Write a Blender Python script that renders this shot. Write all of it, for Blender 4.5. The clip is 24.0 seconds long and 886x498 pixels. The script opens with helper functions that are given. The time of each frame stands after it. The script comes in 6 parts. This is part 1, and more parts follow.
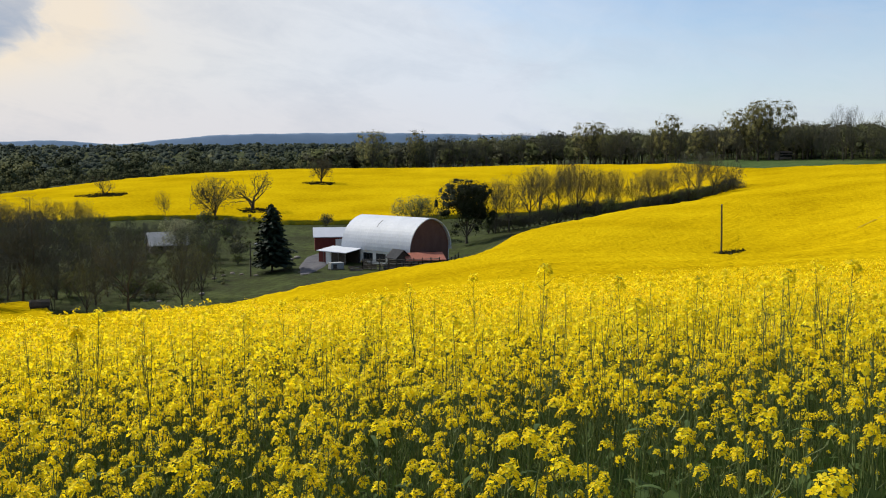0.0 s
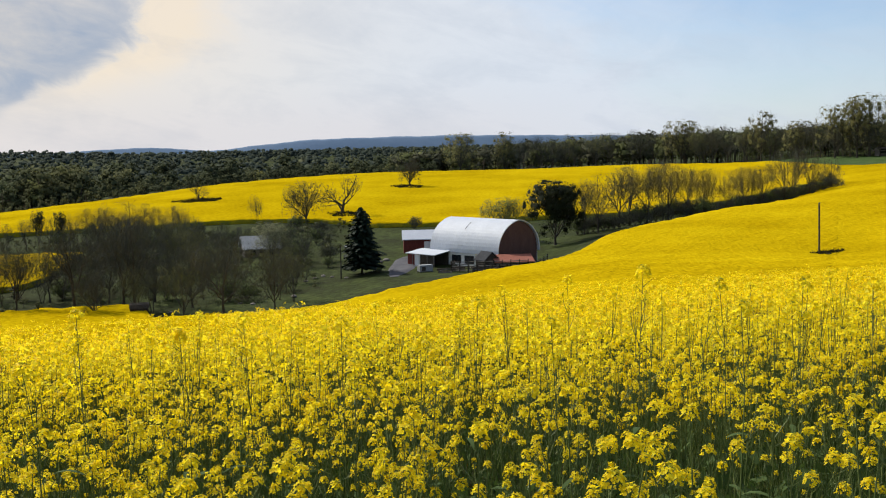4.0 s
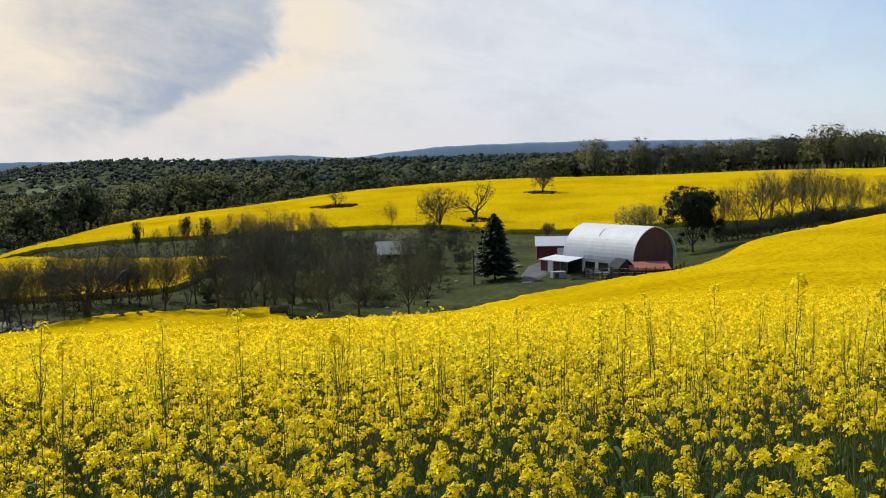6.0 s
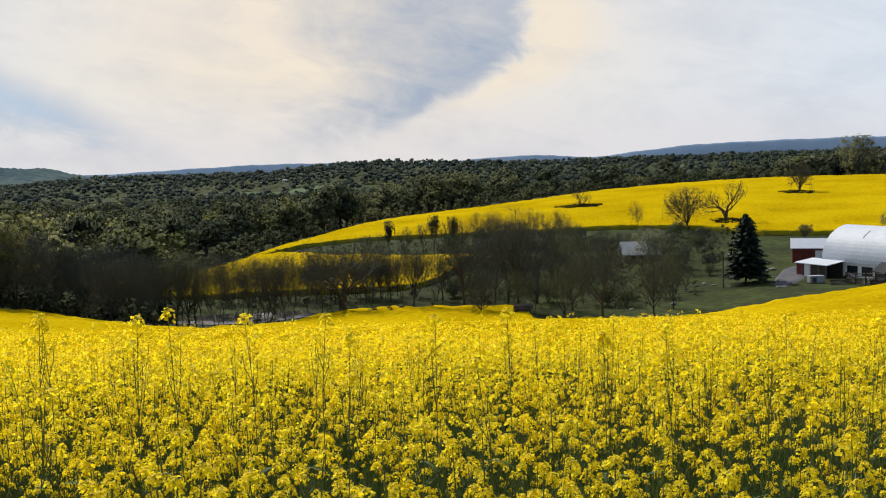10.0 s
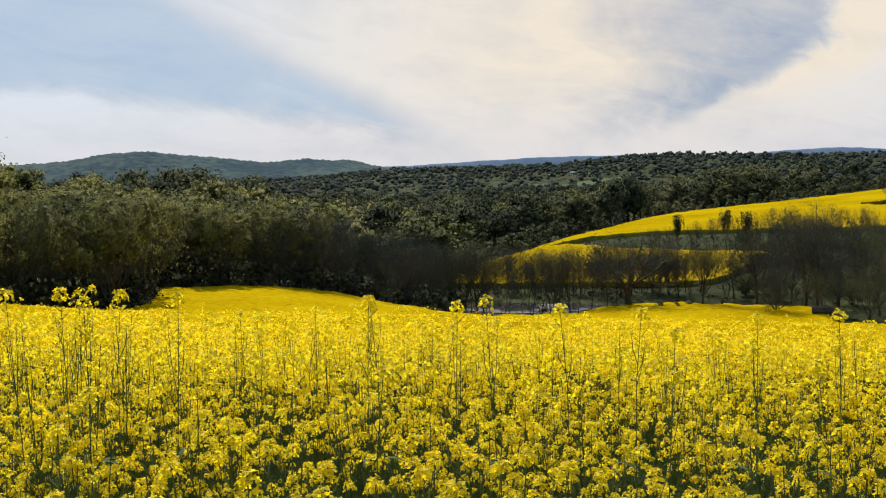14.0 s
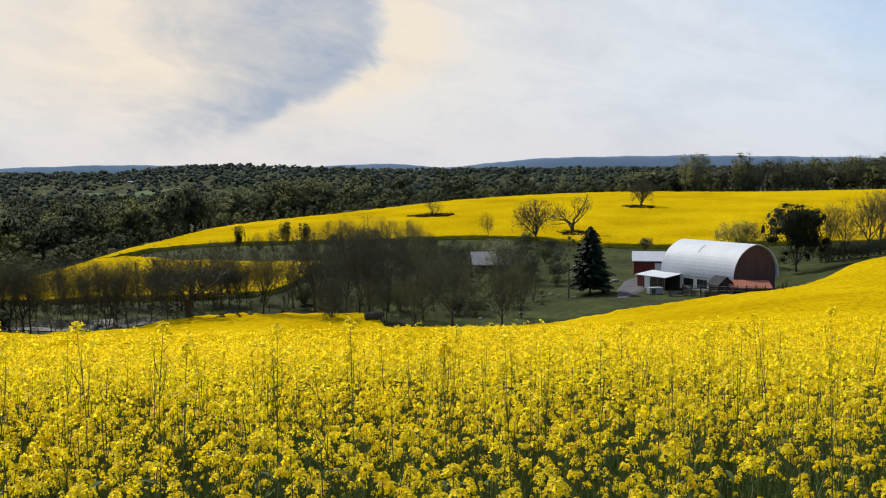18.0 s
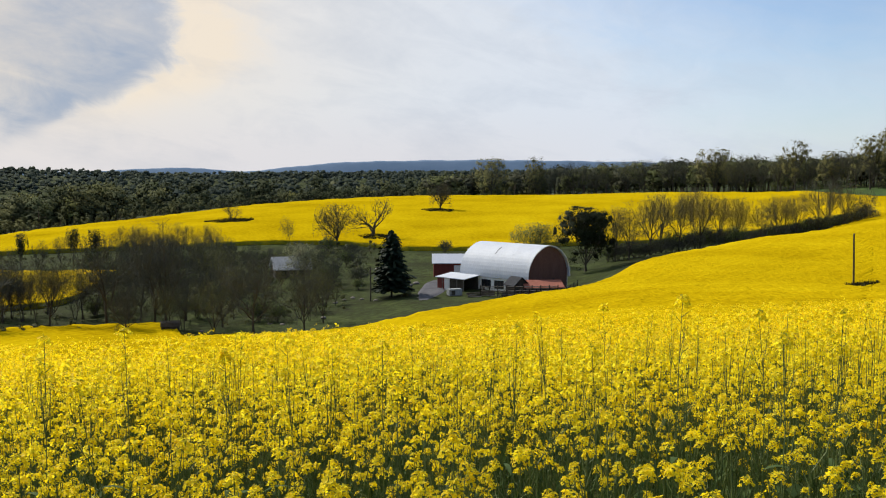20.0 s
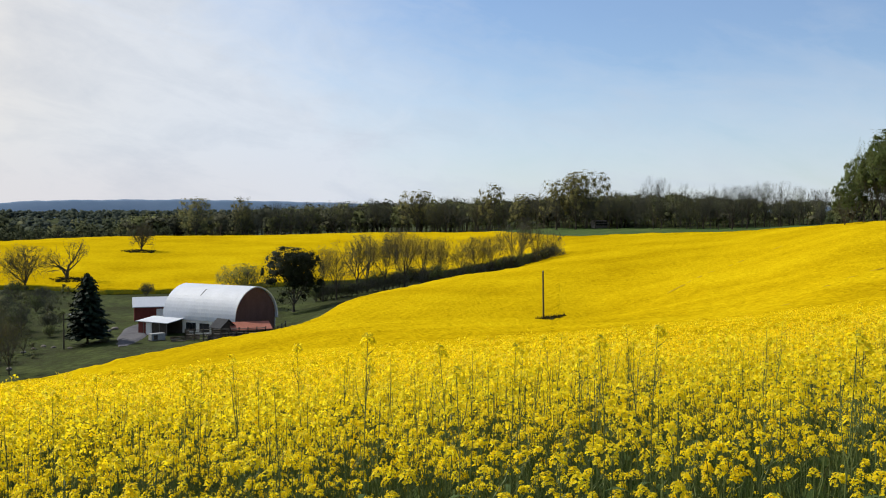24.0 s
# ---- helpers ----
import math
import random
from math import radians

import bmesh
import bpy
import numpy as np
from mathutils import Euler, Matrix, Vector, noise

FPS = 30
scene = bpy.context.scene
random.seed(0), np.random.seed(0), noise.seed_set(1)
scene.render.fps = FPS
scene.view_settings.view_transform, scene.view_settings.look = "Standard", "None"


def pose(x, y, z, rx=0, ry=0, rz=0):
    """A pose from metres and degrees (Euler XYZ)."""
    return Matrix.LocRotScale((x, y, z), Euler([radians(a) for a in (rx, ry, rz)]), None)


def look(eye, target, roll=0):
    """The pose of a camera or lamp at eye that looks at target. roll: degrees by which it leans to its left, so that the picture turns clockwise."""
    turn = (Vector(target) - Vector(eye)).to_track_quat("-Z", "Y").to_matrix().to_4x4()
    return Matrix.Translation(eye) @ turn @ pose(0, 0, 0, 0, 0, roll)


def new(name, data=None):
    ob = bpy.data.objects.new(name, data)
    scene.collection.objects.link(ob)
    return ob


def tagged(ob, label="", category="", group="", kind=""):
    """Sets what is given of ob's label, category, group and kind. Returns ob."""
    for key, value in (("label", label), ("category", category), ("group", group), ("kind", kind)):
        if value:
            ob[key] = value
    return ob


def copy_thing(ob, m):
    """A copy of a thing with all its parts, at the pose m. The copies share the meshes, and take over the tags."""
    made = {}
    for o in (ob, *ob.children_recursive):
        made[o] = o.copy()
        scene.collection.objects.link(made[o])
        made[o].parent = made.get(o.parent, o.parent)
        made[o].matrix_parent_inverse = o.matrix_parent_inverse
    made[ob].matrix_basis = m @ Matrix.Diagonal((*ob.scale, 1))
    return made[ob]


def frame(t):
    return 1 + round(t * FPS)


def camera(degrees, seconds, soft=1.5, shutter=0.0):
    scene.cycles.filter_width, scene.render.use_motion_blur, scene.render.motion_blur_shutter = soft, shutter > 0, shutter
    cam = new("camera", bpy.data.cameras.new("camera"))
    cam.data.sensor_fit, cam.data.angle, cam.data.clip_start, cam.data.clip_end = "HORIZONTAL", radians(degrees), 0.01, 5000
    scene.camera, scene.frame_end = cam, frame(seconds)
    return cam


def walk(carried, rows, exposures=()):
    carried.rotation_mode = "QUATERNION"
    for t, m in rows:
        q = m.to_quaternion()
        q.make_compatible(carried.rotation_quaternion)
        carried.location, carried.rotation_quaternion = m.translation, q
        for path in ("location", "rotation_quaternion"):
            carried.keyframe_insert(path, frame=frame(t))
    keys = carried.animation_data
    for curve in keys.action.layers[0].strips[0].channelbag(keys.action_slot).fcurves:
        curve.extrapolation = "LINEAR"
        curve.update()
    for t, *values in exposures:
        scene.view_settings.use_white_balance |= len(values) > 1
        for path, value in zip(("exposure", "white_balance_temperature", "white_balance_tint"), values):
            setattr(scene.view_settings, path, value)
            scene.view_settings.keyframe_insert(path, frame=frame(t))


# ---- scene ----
import itertools

cam = camera(47.5, 24.0, soft=1.1)
EYE = 1.5
# seconds, eye's shift in metres from its first place, then the three turns in degrees
PATH = [
    (0.0, 0.000, 0.000, 0.000, 84.00, -0.00, 0.00),
    (0.5, 0.000, 0.002, 0.001, 84.16, -0.07, -0.04),
    (1.0, 0.000, 0.007, 0.002, 84.41, -0.15, -0.09),
    (1.5, -0.004, 0.016, 0.001, 84.58, -0.18, -0.19),
    (3.5, -0.017, 0.022, -0.003, 84.21, 0.64, 2.72),
    (4.0, -0.031, 0.016, -0.003, 84.15, 0.91, 4.95),
    (4.5, -0.044, 0.003, -0.001, 84.26, 1.01, 6.96),
    (5.0, -0.059, -0.012, 0.001, 84.42, 0.95, 8.81),
    (5.5, -0.075, -0.026, 0.004, 84.55, 0.96, 10.69),
    (6.0, -0.089, -0.036, 0.006, 84.64, 1.23, 12.49),
    (6.5, -0.102, -0.041, 0.007, 84.70, 1.34, 14.30),
    (7.0, -0.115, -0.043, 0.008, 84.75, 1.36, 16.03),
    (7.5, -0.130, -0.046, 0.008, 84.81, 1.36, 17.64),
    (8.0, -0.143, -0.051, 0.009, 84.91, 1.45, 19.36),
    (8.5, -0.155, -0.053, 0.009, 85.00, 1.58, 21.06),
    (9.0, -0.168, -0.051, 0.007, 85.00, 1.57, 22.66),
    (9.5, -0.183, -0.049, 0.006, 84.96, 1.58, 24.33),
    (10.0, -0.202, -0.048, 0.005, 84.97, 1.73, 26.29),
    (10.5, -0.237, -0.051, 0.003, 84.95, 1.70, 28.71),
    (12.5, -0.288, -0.060, 0.001, 84.92, 1.86, 37.90),
    (13.0, -0.323, -0.072, -0.000, 84.85, 1.93, 40.23),
    (13.5, -0.334, -0.082, -0.001, 84.91, 1.93, 42.19),
    (14.0, -0.331, -0.086, 0.001, 85.01, 1.61, 42.52),
    (14.5, -0.311, -0.084, 0.004, 85.14, 1.56, 40.80),
    (15.0, -0.283, -0.080, 0.006, 85.27, 1.56, 37.62),
    (15.5, -0.258, -0.072, 0.007, 85.31, 1.44, 33.96),
    (16.0, -0.238, -0.061, 0.008, 85.26, 1.36, 30.62),
    (16.5, -0.222, -0.049, 0.008, 85.24, 0.97, 27.54),
    (17.0, -0.205, -0.043, 0.009, 85.24, 0.74, 24.82),
    (17.5, -0.184, -0.045, 0.012, 85.22, 0.38, 21.59),
    (18.0, -0.163, -0.052, 0.015, 85.30, 0.04, 18.01),
    (18.5, -0.143, -0.059, 0.017, 85.50, -0.05, 14.91),
    (19.0, -0.123, -0.061, 0.016, 85.54, -0.05, 11.99),
    (19.5, -0.092, -0.053, 0.014, 85.41, -0.06, 9.21),
    (21.5, -0.052, -0.042, 0.012, 86.03, 0.04, 0.06),
    (22.0, -0.029, -0.034, 0.010, 86.17, -0.23, -2.25),
    (22.5, -0.018, -0.027, 0.009, 86.63, -0.25, -4.29),
    (23.0, -0.006, -0.024, 0.008, 87.18, -0.16, -6.12),
    (23.5, 0.007, -0.028, 0.009, 87.49, -0.11, -7.96),
    (24.0, 0.018, -0.037, 0.012, 87.87, -0.30, -9.78),
]
walk(cam, [(t, pose(x, y, EYE + z, rx, ry, rz)) for t, x, y, z, rx, ry, rz in PATH],
     exposures=[(0.0, 0.0), (24.0, 0.0)])

# ---- world, sun ----
SUN_AZ, SUN_EL = -52.0, 43.0


def make_world():
    world = bpy.data.worlds.new("sky")
    scene.world = world
    world.use_nodes = True
    nt = world.node_tree
    nt.nodes.clear()
    N, L = nt.nodes.new, nt.links.new

    def math_node(op, a, b=None, c=None, clamp=False):
        n = N("ShaderNodeMath")
        n.operation, n.use_clamp = op, clamp
        for i, v in enumerate((a, b, c)):
            if v is None:
                continue
            if isinstance(v, (int, float)):
                n.inputs[i].default_value = v
            else:
                L(v, n.inputs[i])
        return n.outputs[0]

    def ramp(v, lo, hi, a=0.0, b=1.0):
        n = N("ShaderNodeMapRange")
        n.interpolation_type = "SMOOTHSTEP"
        L(v, n.inputs[0])
        for i, x in enumerate((lo, hi, a, b)):
            n.inputs[i + 1].default_value = x
        return n.outputs[0]

    def mix(f, a, b):
        n = N("ShaderNodeMix")
        n.data_type = "RGBA"
        for s, v in zip((n.inputs[0], n.inputs[6], n.inputs[7]), (f, a, b)):
            if isinstance(v, tuple):
                s.default_value = (*v, 1)
            elif isinstance(v, (int, float)):
                s.default_value = v
            else:
                L(v, s)
        return n.outputs[2]

    tc = N("ShaderNodeTexCoord")
    sep = N("ShaderNodeSeparateXYZ")
    L(tc.outputs["Generated"], sep.inputs[0])
    x, y, z = sep.outputs
    az = math_node("MULTIPLY", math_node("ARCTAN2", x, y), 57.2958)
    el = math_node("MULTIPLY", math_node("ARCSINE", z), 57.2958)
    comb = N("ShaderNodeCombineXYZ")
    # clouds lie in long flat banks that slope a little
    L(math_node("MULTIPLY", az, 0.045), comb.inputs[0])
    L(math_node("ADD", math_node("MULTIPLY", el, 0.15), math_node("MULTIPLY", az, 0.03)), comb.inputs[1])

    def cloud_noise(scale, detail, seed, rough=0.55, warp=0.4):
        n = N("ShaderNodeTexNoise")
        L(comb.outputs[0], n.inputs["Vector"])
        n.inputs["Scale"].default_value = scale
        n.inputs["Detail"].default_value = detail
        n.inputs["Roughness"].default_value = rough
        n.inputs["Distortion"].default_value = warp
        n.noise_dimensions = "4D"
        n.inputs["W"].default_value = seed
        return n.outputs[0]

    sky = N("ShaderNodeTexSky")
    sky.sky_type, sky.sun_disc = "NISHITA", False
    sky.sun_elevation, sky.sun_rotation = radians(SUN_EL), radians(SUN_AZ)
    sky.air_density, sky.dust_density, sky.ozone_density = 1.0, 0.3, 2.5
    blue = N("ShaderNodeBackground")
    tint = N("ShaderNodeMix")
    tint.data_type, tint.blend_type = "RGBA", "MULTIPLY"
    tint.inputs[0].default_value = 1.0
    tint.inputs[7].default_value = (0.90, 1.0, 1.16, 1)
    L(sky.outputs[0], tint.inputs[6])
    L(tint.outputs[2], blue.inputs[0])
    blue.inputs[1].default_value = 0.105
    fine, wisp = cloud_noise(2.6, 7, 8.4, 0.62, 0.7), cloud_noise(0.9, 5, 2.2, 0.55, 0.5)
    puff = N("ShaderNodeTexNoise")
    around = N("ShaderNodeCombineXYZ")
    L(math_node("MULTIPLY", az, 0.16), around.inputs[0])
    L(math_node("MULTIPLY", el, 0.24), around.inputs[1])
    L(around.outputs[0], puff.inputs["Vector"])
    puff.inputs["Scale"].default_value, puff.inputs["Detail"].default_value = 2.0, 8
    puff.inputs["Roughness"].default_value, puff.inputs["Distortion"].default_value = 0.62, 0.5
    lump, thread, broad = (math_node("SUBTRACT", v, 0.5) for v in (puff.outputs[0], fine, wisp))
    # ragged bearings and heights, so that every bank has a torn edge
    az_w = math_node("ADD", az, math_node("ADD", math_node("MULTIPLY", lump, 6.0), math_node("MULTIPLY", thread, 3.0)))
    el_w = math_node("ADD", el, math_node("ADD", math_node("MULTIPLY", thread, 3.4), math_node("MULTIPLY", broad, 2.0)))
    # veil: thick over the left half, thin to the right, thickening down to the horizon
    left = ramp(az_w, 16.0, -10.0)
    low = ramp(el, 13.0, 0.5)
    cover = math_node("ADD", math_node("MULTIPLY", left, 0.9), math_node("MULTIPLY", low, 0.60))
    cover = math_node("ADD", cover, math_node("MULTIPLY", thread, 0.9))
    cover = math_node("MINIMUM", math_node("MAXIMUM", cover, 0.10), 0.97)
    # the grey cloud: a hard torn edge on its right, slanting in below, fading out to the left
    edge = math_node("SUBTRACT", -21.6, math_node("MULTIPLY", math_node("MAXIMUM", math_node("SUBTRACT", 5.8, el), 0.0), 1.75))
    over = math_node("SUBTRACT", az_w, edge)
    body = math_node("MULTIPLY", ramp(over, 0.9, -1.5), ramp(az_w, -38.0, -27.0))
    body = math_node("MULTIPLY", body, ramp(el_w, 0.2, 3.5))
    deep = math_node("MULTIPLY", body, ramp(over, -7.5, -0.6))
    # the long bank that slopes down to the right from the far left
    top = math_node("SUBTRACT", math_node("ADD", 2.2, math_node("MULTIPLY", math_node("SUBTRACT", -42.0, az), 0.50)), el_w)
    bottom = math_node("SUBTRACT", el_w, math_node("ADD", 1.3, math_node("MULTIPLY", math_node("SUBTRACT", -43.0, az), 0.115)))
    bank = math_node("MULTIPLY", math_node("MULTIPLY", ramp(top, -0.3, 2.2), ramp(bottom, -0.4, 1.2)), ramp(az, -38.0, -48.0))
    dark = math_node("ADD", math_node("MULTIPLY", body, 0.52), math_node("MULTIPLY", deep, 0.30))
    dark = math_node("MAXIMUM", dark, math_node("MULTIPLY", bank, 0.78))
    dark = math_node("ADD", dark, math_node("ADD", math_node("ADD", math_node("MULTIPLY", thread, 0.95), 0.05), math_node("MULTIPLY", lump, 0.35)))
    dark = math_node("MINIMUM", math_node("MAXIMUM", dark, 0.0), 1.0)
    # warm where the sun stands behind the veil, warmest along the cloud's torn edge
    d3 = math_node("ADD", az, 33.0)
    warm = math_node("POWER", 2.718, math_node("MULTIPLY", math_node("MULTIPLY", d3, d3), -0.0024))
    warm = math_node("MULTIPLY", warm, ramp(el, -1.0, 5.5, 0.40, 1.0))
    rim = math_node("MULTIPLY", ramp(over, -0.3, 1.2), ramp(over, 6.0, 1.2))
    warm = math_node("MINIMUM", math_node("ADD", warm, math_node("MULTIPLY", rim, math_node("MULTIPLY", ramp(el, 1.0, 7.0), 0.45))), 1.0)
    white = mix(warm, (0.70, 0.77, 0.87), (0.90, 0.79, 0.65))
    white = mix(math_node("MULTIPLY", ramp(el, 4.5, 0.5), math_node("MULTIPLY", left, 0.45)), white, (0.74, 0.68, 0.69))
    tone = mix(dark, white, mix(math_node("MULTIPLY", bank, 0.8), (0.35, 0.42, 0.54), (0.44, 0.57, 0.73)))
    veil = N("ShaderNodeBackground")
    L(tone, veil.inputs[0])
    veil.inputs[1].default_value = 1.0
    both = N("ShaderNodeMixShader")
    L(cover, both.inputs[0])
    L(blue.outputs[0], both.inputs[1])
    L(veil.outputs[0], both.inputs[2])
    out = N("ShaderNodeOutputWorld")
    L(both.outputs[0], out.inputs[0])


make_world()
sun_data = bpy.data.lights.new("sun", "SUN")
sun_data.energy, sun_data.angle, sun_data.color = 4.9, radians(1.2), (1.0, 0.94, 0.84)
sun = new("sun", sun_data)
_sd = Vector((math.sin(radians(SUN_AZ)) * math.cos(radians(SUN_EL)), math.cos(radians(SUN_AZ)) * math.cos(radians(SUN_EL)), math.sin(radians(SUN_EL))))
sun.matrix_world = look(_sd * 300, (0, 0, 0))


# ---- materials ----
def material(name, colours, rough=0.8, scale=4.0, fine=40.0, bump=0.0, bump_scale=30.0, metal=0.0,
             vary="", amount=0.3, translucent=0.0, coat=None, stretch=(1, 1, 1), spec=0.3, spread=0.3):
    """Noise of two sizes between two colours, bump, and a random tone for each piece (vary: island or object)."""
    m = bpy.data.materials.new(name)
    m.use_nodes = True
    nt = m.node_tree
    nt.nodes.clear()
    N, L = nt.nodes.new, nt.links.new
    tc, mp = N("ShaderNodeTexCoord"), N("ShaderNodeMapping")
    L(tc.outputs["Object"], mp.inputs[0])
    mp.inputs["Scale"].default_value = stretch
    a, b = N("ShaderNodeTexNoise"), N("ShaderNodeTexNoise")
    for n, s in ((a, scale), (b, fine)):
        L(mp.outputs[0], n.inputs["Vector"])
        n.inputs["Scale"].default_value, n.inputs["Detail"].default_value = s, 5
    add = N("ShaderNodeMath")
    add.operation = "ADD"
    L(a.outputs[0], add.inputs[0])
    L(b.outputs[0], add.inputs[1])
    rg = N("ShaderNodeMapRange")
    L(add.outputs[0], rg.inputs[0])
    rg.inputs[1].default_value, rg.inputs[2].default_value = 1 - spread, 1 + spread
    ramp = N("ShaderNodeValToRGB")
    els = ramp.color_ramp.elements
    while len(els) < len(colours):
        els.new(0.5)
    for i, c in enumerate(colours):
        els[i].position = i / (len(colours) - 1)
        els[i].color = (*c, 1)
    fac = rg.outputs[0]
    if vary:
        info = N("ShaderNodeNewGeometry") if vary == "island" else N("ShaderNodeObjectInfo")
        rnd = info.outputs["Random Per Island"] if vary == "island" else info.outputs["Random"]
        mx = N("ShaderNodeMix")
        mx.inputs[0].default_value = amount
        L(fac, mx.inputs[2])
        L(rnd, mx.inputs[3])
        fac = mx.outputs[0]
    L(fac, ramp.inputs[0])
    bs = N("ShaderNodeBsdfPrincipled")
    L(ramp.outputs[0], bs.inputs["Base Color"])
    bs.inputs["Roughness"].default_value, bs.inputs["Metallic"].default_value = rough, metal
    bs.inputs["Specular IOR Level"].default_value = spec
    if bump:
        bn, bp = N("ShaderNodeTexNoise"), N("ShaderNodeBump")
        L(mp.outputs[0], bn.inputs["Vector"])
        bn.inputs["Scale"].default_value, bn.inputs["Detail"].default_value = bump_scale, 4
        L(bn.outputs[0], bp.inputs["Height"])
        bp.inputs["Strength"].default_value = min(1.0, bump)
        bp.inputs["Distance"].default_value = 0.6 / bump_scale
        L(bp.outputs[0], bs.inputs["Normal"])
    shader = bs.outputs[0]
    if translucent:
        tr, ms = N("ShaderNodeBsdfTranslucent"), N("ShaderNodeMixShader")
        L(ramp.outputs[0], tr.inputs[0])
        ms.inputs[0].default_value = translucent
        L(shader, ms.inputs[1])
        L(tr.outputs[0], ms.inputs[2])
        shader = ms.outputs[0]
    out = N("ShaderNodeOutputMaterial")
    L(shader, out.inputs[0])
    return m


M_PETAL = material("petal", [(0.86, 0.60, 0.004), (0.95, 0.74, 0.010), (0.98, 0.88, 0.05)], 0.6, 2.0, 30.0, vary="island", amount=0.6, translucent=0.6, spec=0.15)
M_BUD = material("bud", [(0.42, 0.42, 0.03), (0.60, 0.55, 0.05)], 0.6, 3.0, 40.0, vary="island", translucent=0.2)
M_STEM = material("rape_stem", [(0.065, 0.095, 0.022), (0.155, 0.19, 0.05)], 0.6, 3.0, 40.0, vary="island", amount=0.5)
M_LEAF = material("rape_leaf", [(0.034, 0.066, 0.014), (0.09, 0.14, 0.032)], 0.85, 3.0, 30.0, vary="island", amount=0.5, translucent=0.3)
M_CANOPY = material("rape_canopy", [(0.315, 0.208, 0.002), (0.44, 0.303, 0.003), (0.535, 0.385, 0.005)], 0.8, 0.05, 1.1, 1.0, 1.6, translucent=0.0, spec=0.0)
M_CANOPY_SIDE = material("rape_side", [(0.10, 0.12, 0.015), (0.35, 0.26, 0.01)], 0.9, 0.5, 4.0, 0.5, 6.0, spec=0.05)
M_GRASS = material("grass", [(0.0213, 0.023, 0.0082), (0.0312, 0.041, 0.0115), (0.0607, 0.0771, 0.0205)], 0.9, 0.09, 0.7, 0.8, 2.0, spec=0.05)
M_BARK = material("bark", [(0.035, 0.029, 0.022), (0.09, 0.078, 0.06)], 0.9, 1.0, 9.0, 0.5, 8.0, vary="object", stretch=(1, 1, 0.3), spec=0.1)
M_TWIG = material("twig", [(0.052, 0.053, 0.042), (0.112, 0.110, 0.084)], 0.9, 0.5, 5.0, vary="island", spec=0.05)
LEAVES = {}
for leaf_name, lo, hi in (("olive", (0.07, 0.078, 0.024), (0.17, 0.168, 0.052)), ("fresh", (0.13, 0.145, 0.035), (0.29, 0.28, 0.075)), ("spring", (0.13, 0.14, 0.038), (0.28, 0.27, 0.08)), ("green", (0.06, 0.09, 0.027), (0.14, 0.165, 0.05)),
                          ("maroon", (0.018, 0.028, 0.012), (0.052, 0.052, 0.02)), ("gold", (0.15, 0.142, 0.05), (0.32, 0.30, 0.12)), ("pale", (0.20, 0.21, 0.11), (0.36, 0.36, 0.22)), ("bare", (0.048, 0.055, 0.022), (0.10, 0.108, 0.042))):
    LEAVES[leaf_name] = material("foliage_" + leaf_name, [lo, hi], 0.7, 0.25, 1.5, vary="object", amount=0.45, translucent=0.45, spec=0.1)
M_WOOD = material("wood_foliage", [(0.054, 0.065, 0.022), (0.117, 0.122, 0.038), (0.216, 0.207, 0.063)], 0.8, 0.02, 0.08, spread=0.2, vary="island", amount=0.05, translucent=0.12, spec=0.05)
M_BELT = material("belt_foliage", [(0.047, 0.058, 0.027), (0.097, 0.108, 0.043), (0.176, 0.182, 0.068)], 0.85, 0.012, 0.085, vary="island", amount=0.3, translucent=0.15, spec=0.05)
M_MEADOW = material("meadow", [(0.035, 0.06, 0.018), (0.05, 0.085, 0.025), (0.08, 0.11, 0.035)], 0.9, 0.02, 0.3, 0.3, 2.0, spec=0.05)
M_TRACK = material("track", [(0.30, 0.20, 0.004), (0.42, 0.285, 0.005)], 0.9, 0.3, 3.0, 0.5, 3.0, spec=0.05)
M_NEEDLE = material("needles", [(0.006, 0.014, 0.009), (0.018, 0.032, 0.018)], 0.7, 0.5, 5.0, vary="island", amount=0.5, spec=0.1)
M_FOREST = material("forest", [(0.031, 0.039, 0.02), (0.055, 0.065, 0.03), (0.126, 0.126, 0.05)], 0.85, 0.01, 0.075, spread=0.2, vary="island", amount=0.05, translucent=0.12, spec=0.05)
# three tones of tree for the far woods, each greyed bluish to paint haze
M_HAZEWOOD = material("hazed_foliage", [(0.042, 0.056, 0.045), (0.056, 0.072, 0.054), (0.086, 0.101, 0.066)], 0.85, 0.01, 0.075, spread=0.2, vary="island", amount=0.05, translucent=0.28, spec=0.05)
M_HAZEWOOD_DARK = material("hazed_dark_foliage", [(0.032, 0.045, 0.038), (0.043, 0.058, 0.047), (0.062, 0.08, 0.058)], 0.85, 0.01, 0.075, spread=0.2, vary="island", amount=0.05, translucent=0.28, spec=0.05)
M_HAZEWOOD_PALE = material("hazed_pale_foliage", [(0.055, 0.07, 0.047), (0.076, 0.089, 0.055), (0.111, 0.119, 0.068)], 0.85, 0.01, 0.075, spread=0.2, vary="island", amount=0.05, translucent=0.28, spec=0.05)
M_WOOD_DARK = material("dark_foliage", [(0.024, 0.033, 0.018), (0.044, 0.055, 0.027), (0.078, 0.092, 0.038)], 0.85, 0.01, 0.075, spread=0.2, vary="island", amount=0.05, translucent=0.12, spec=0.05)
M_WOOD_FRESH = material("fresh_foliage", [(0.09, 0.10, 0.028), (0.17, 0.17, 0.048), (0.28, 0.26, 0.075)], 0.85, 0.01, 0.075, spread=0.2, vary="island", amount=0.05, translucent=0.12, spec=0.05)
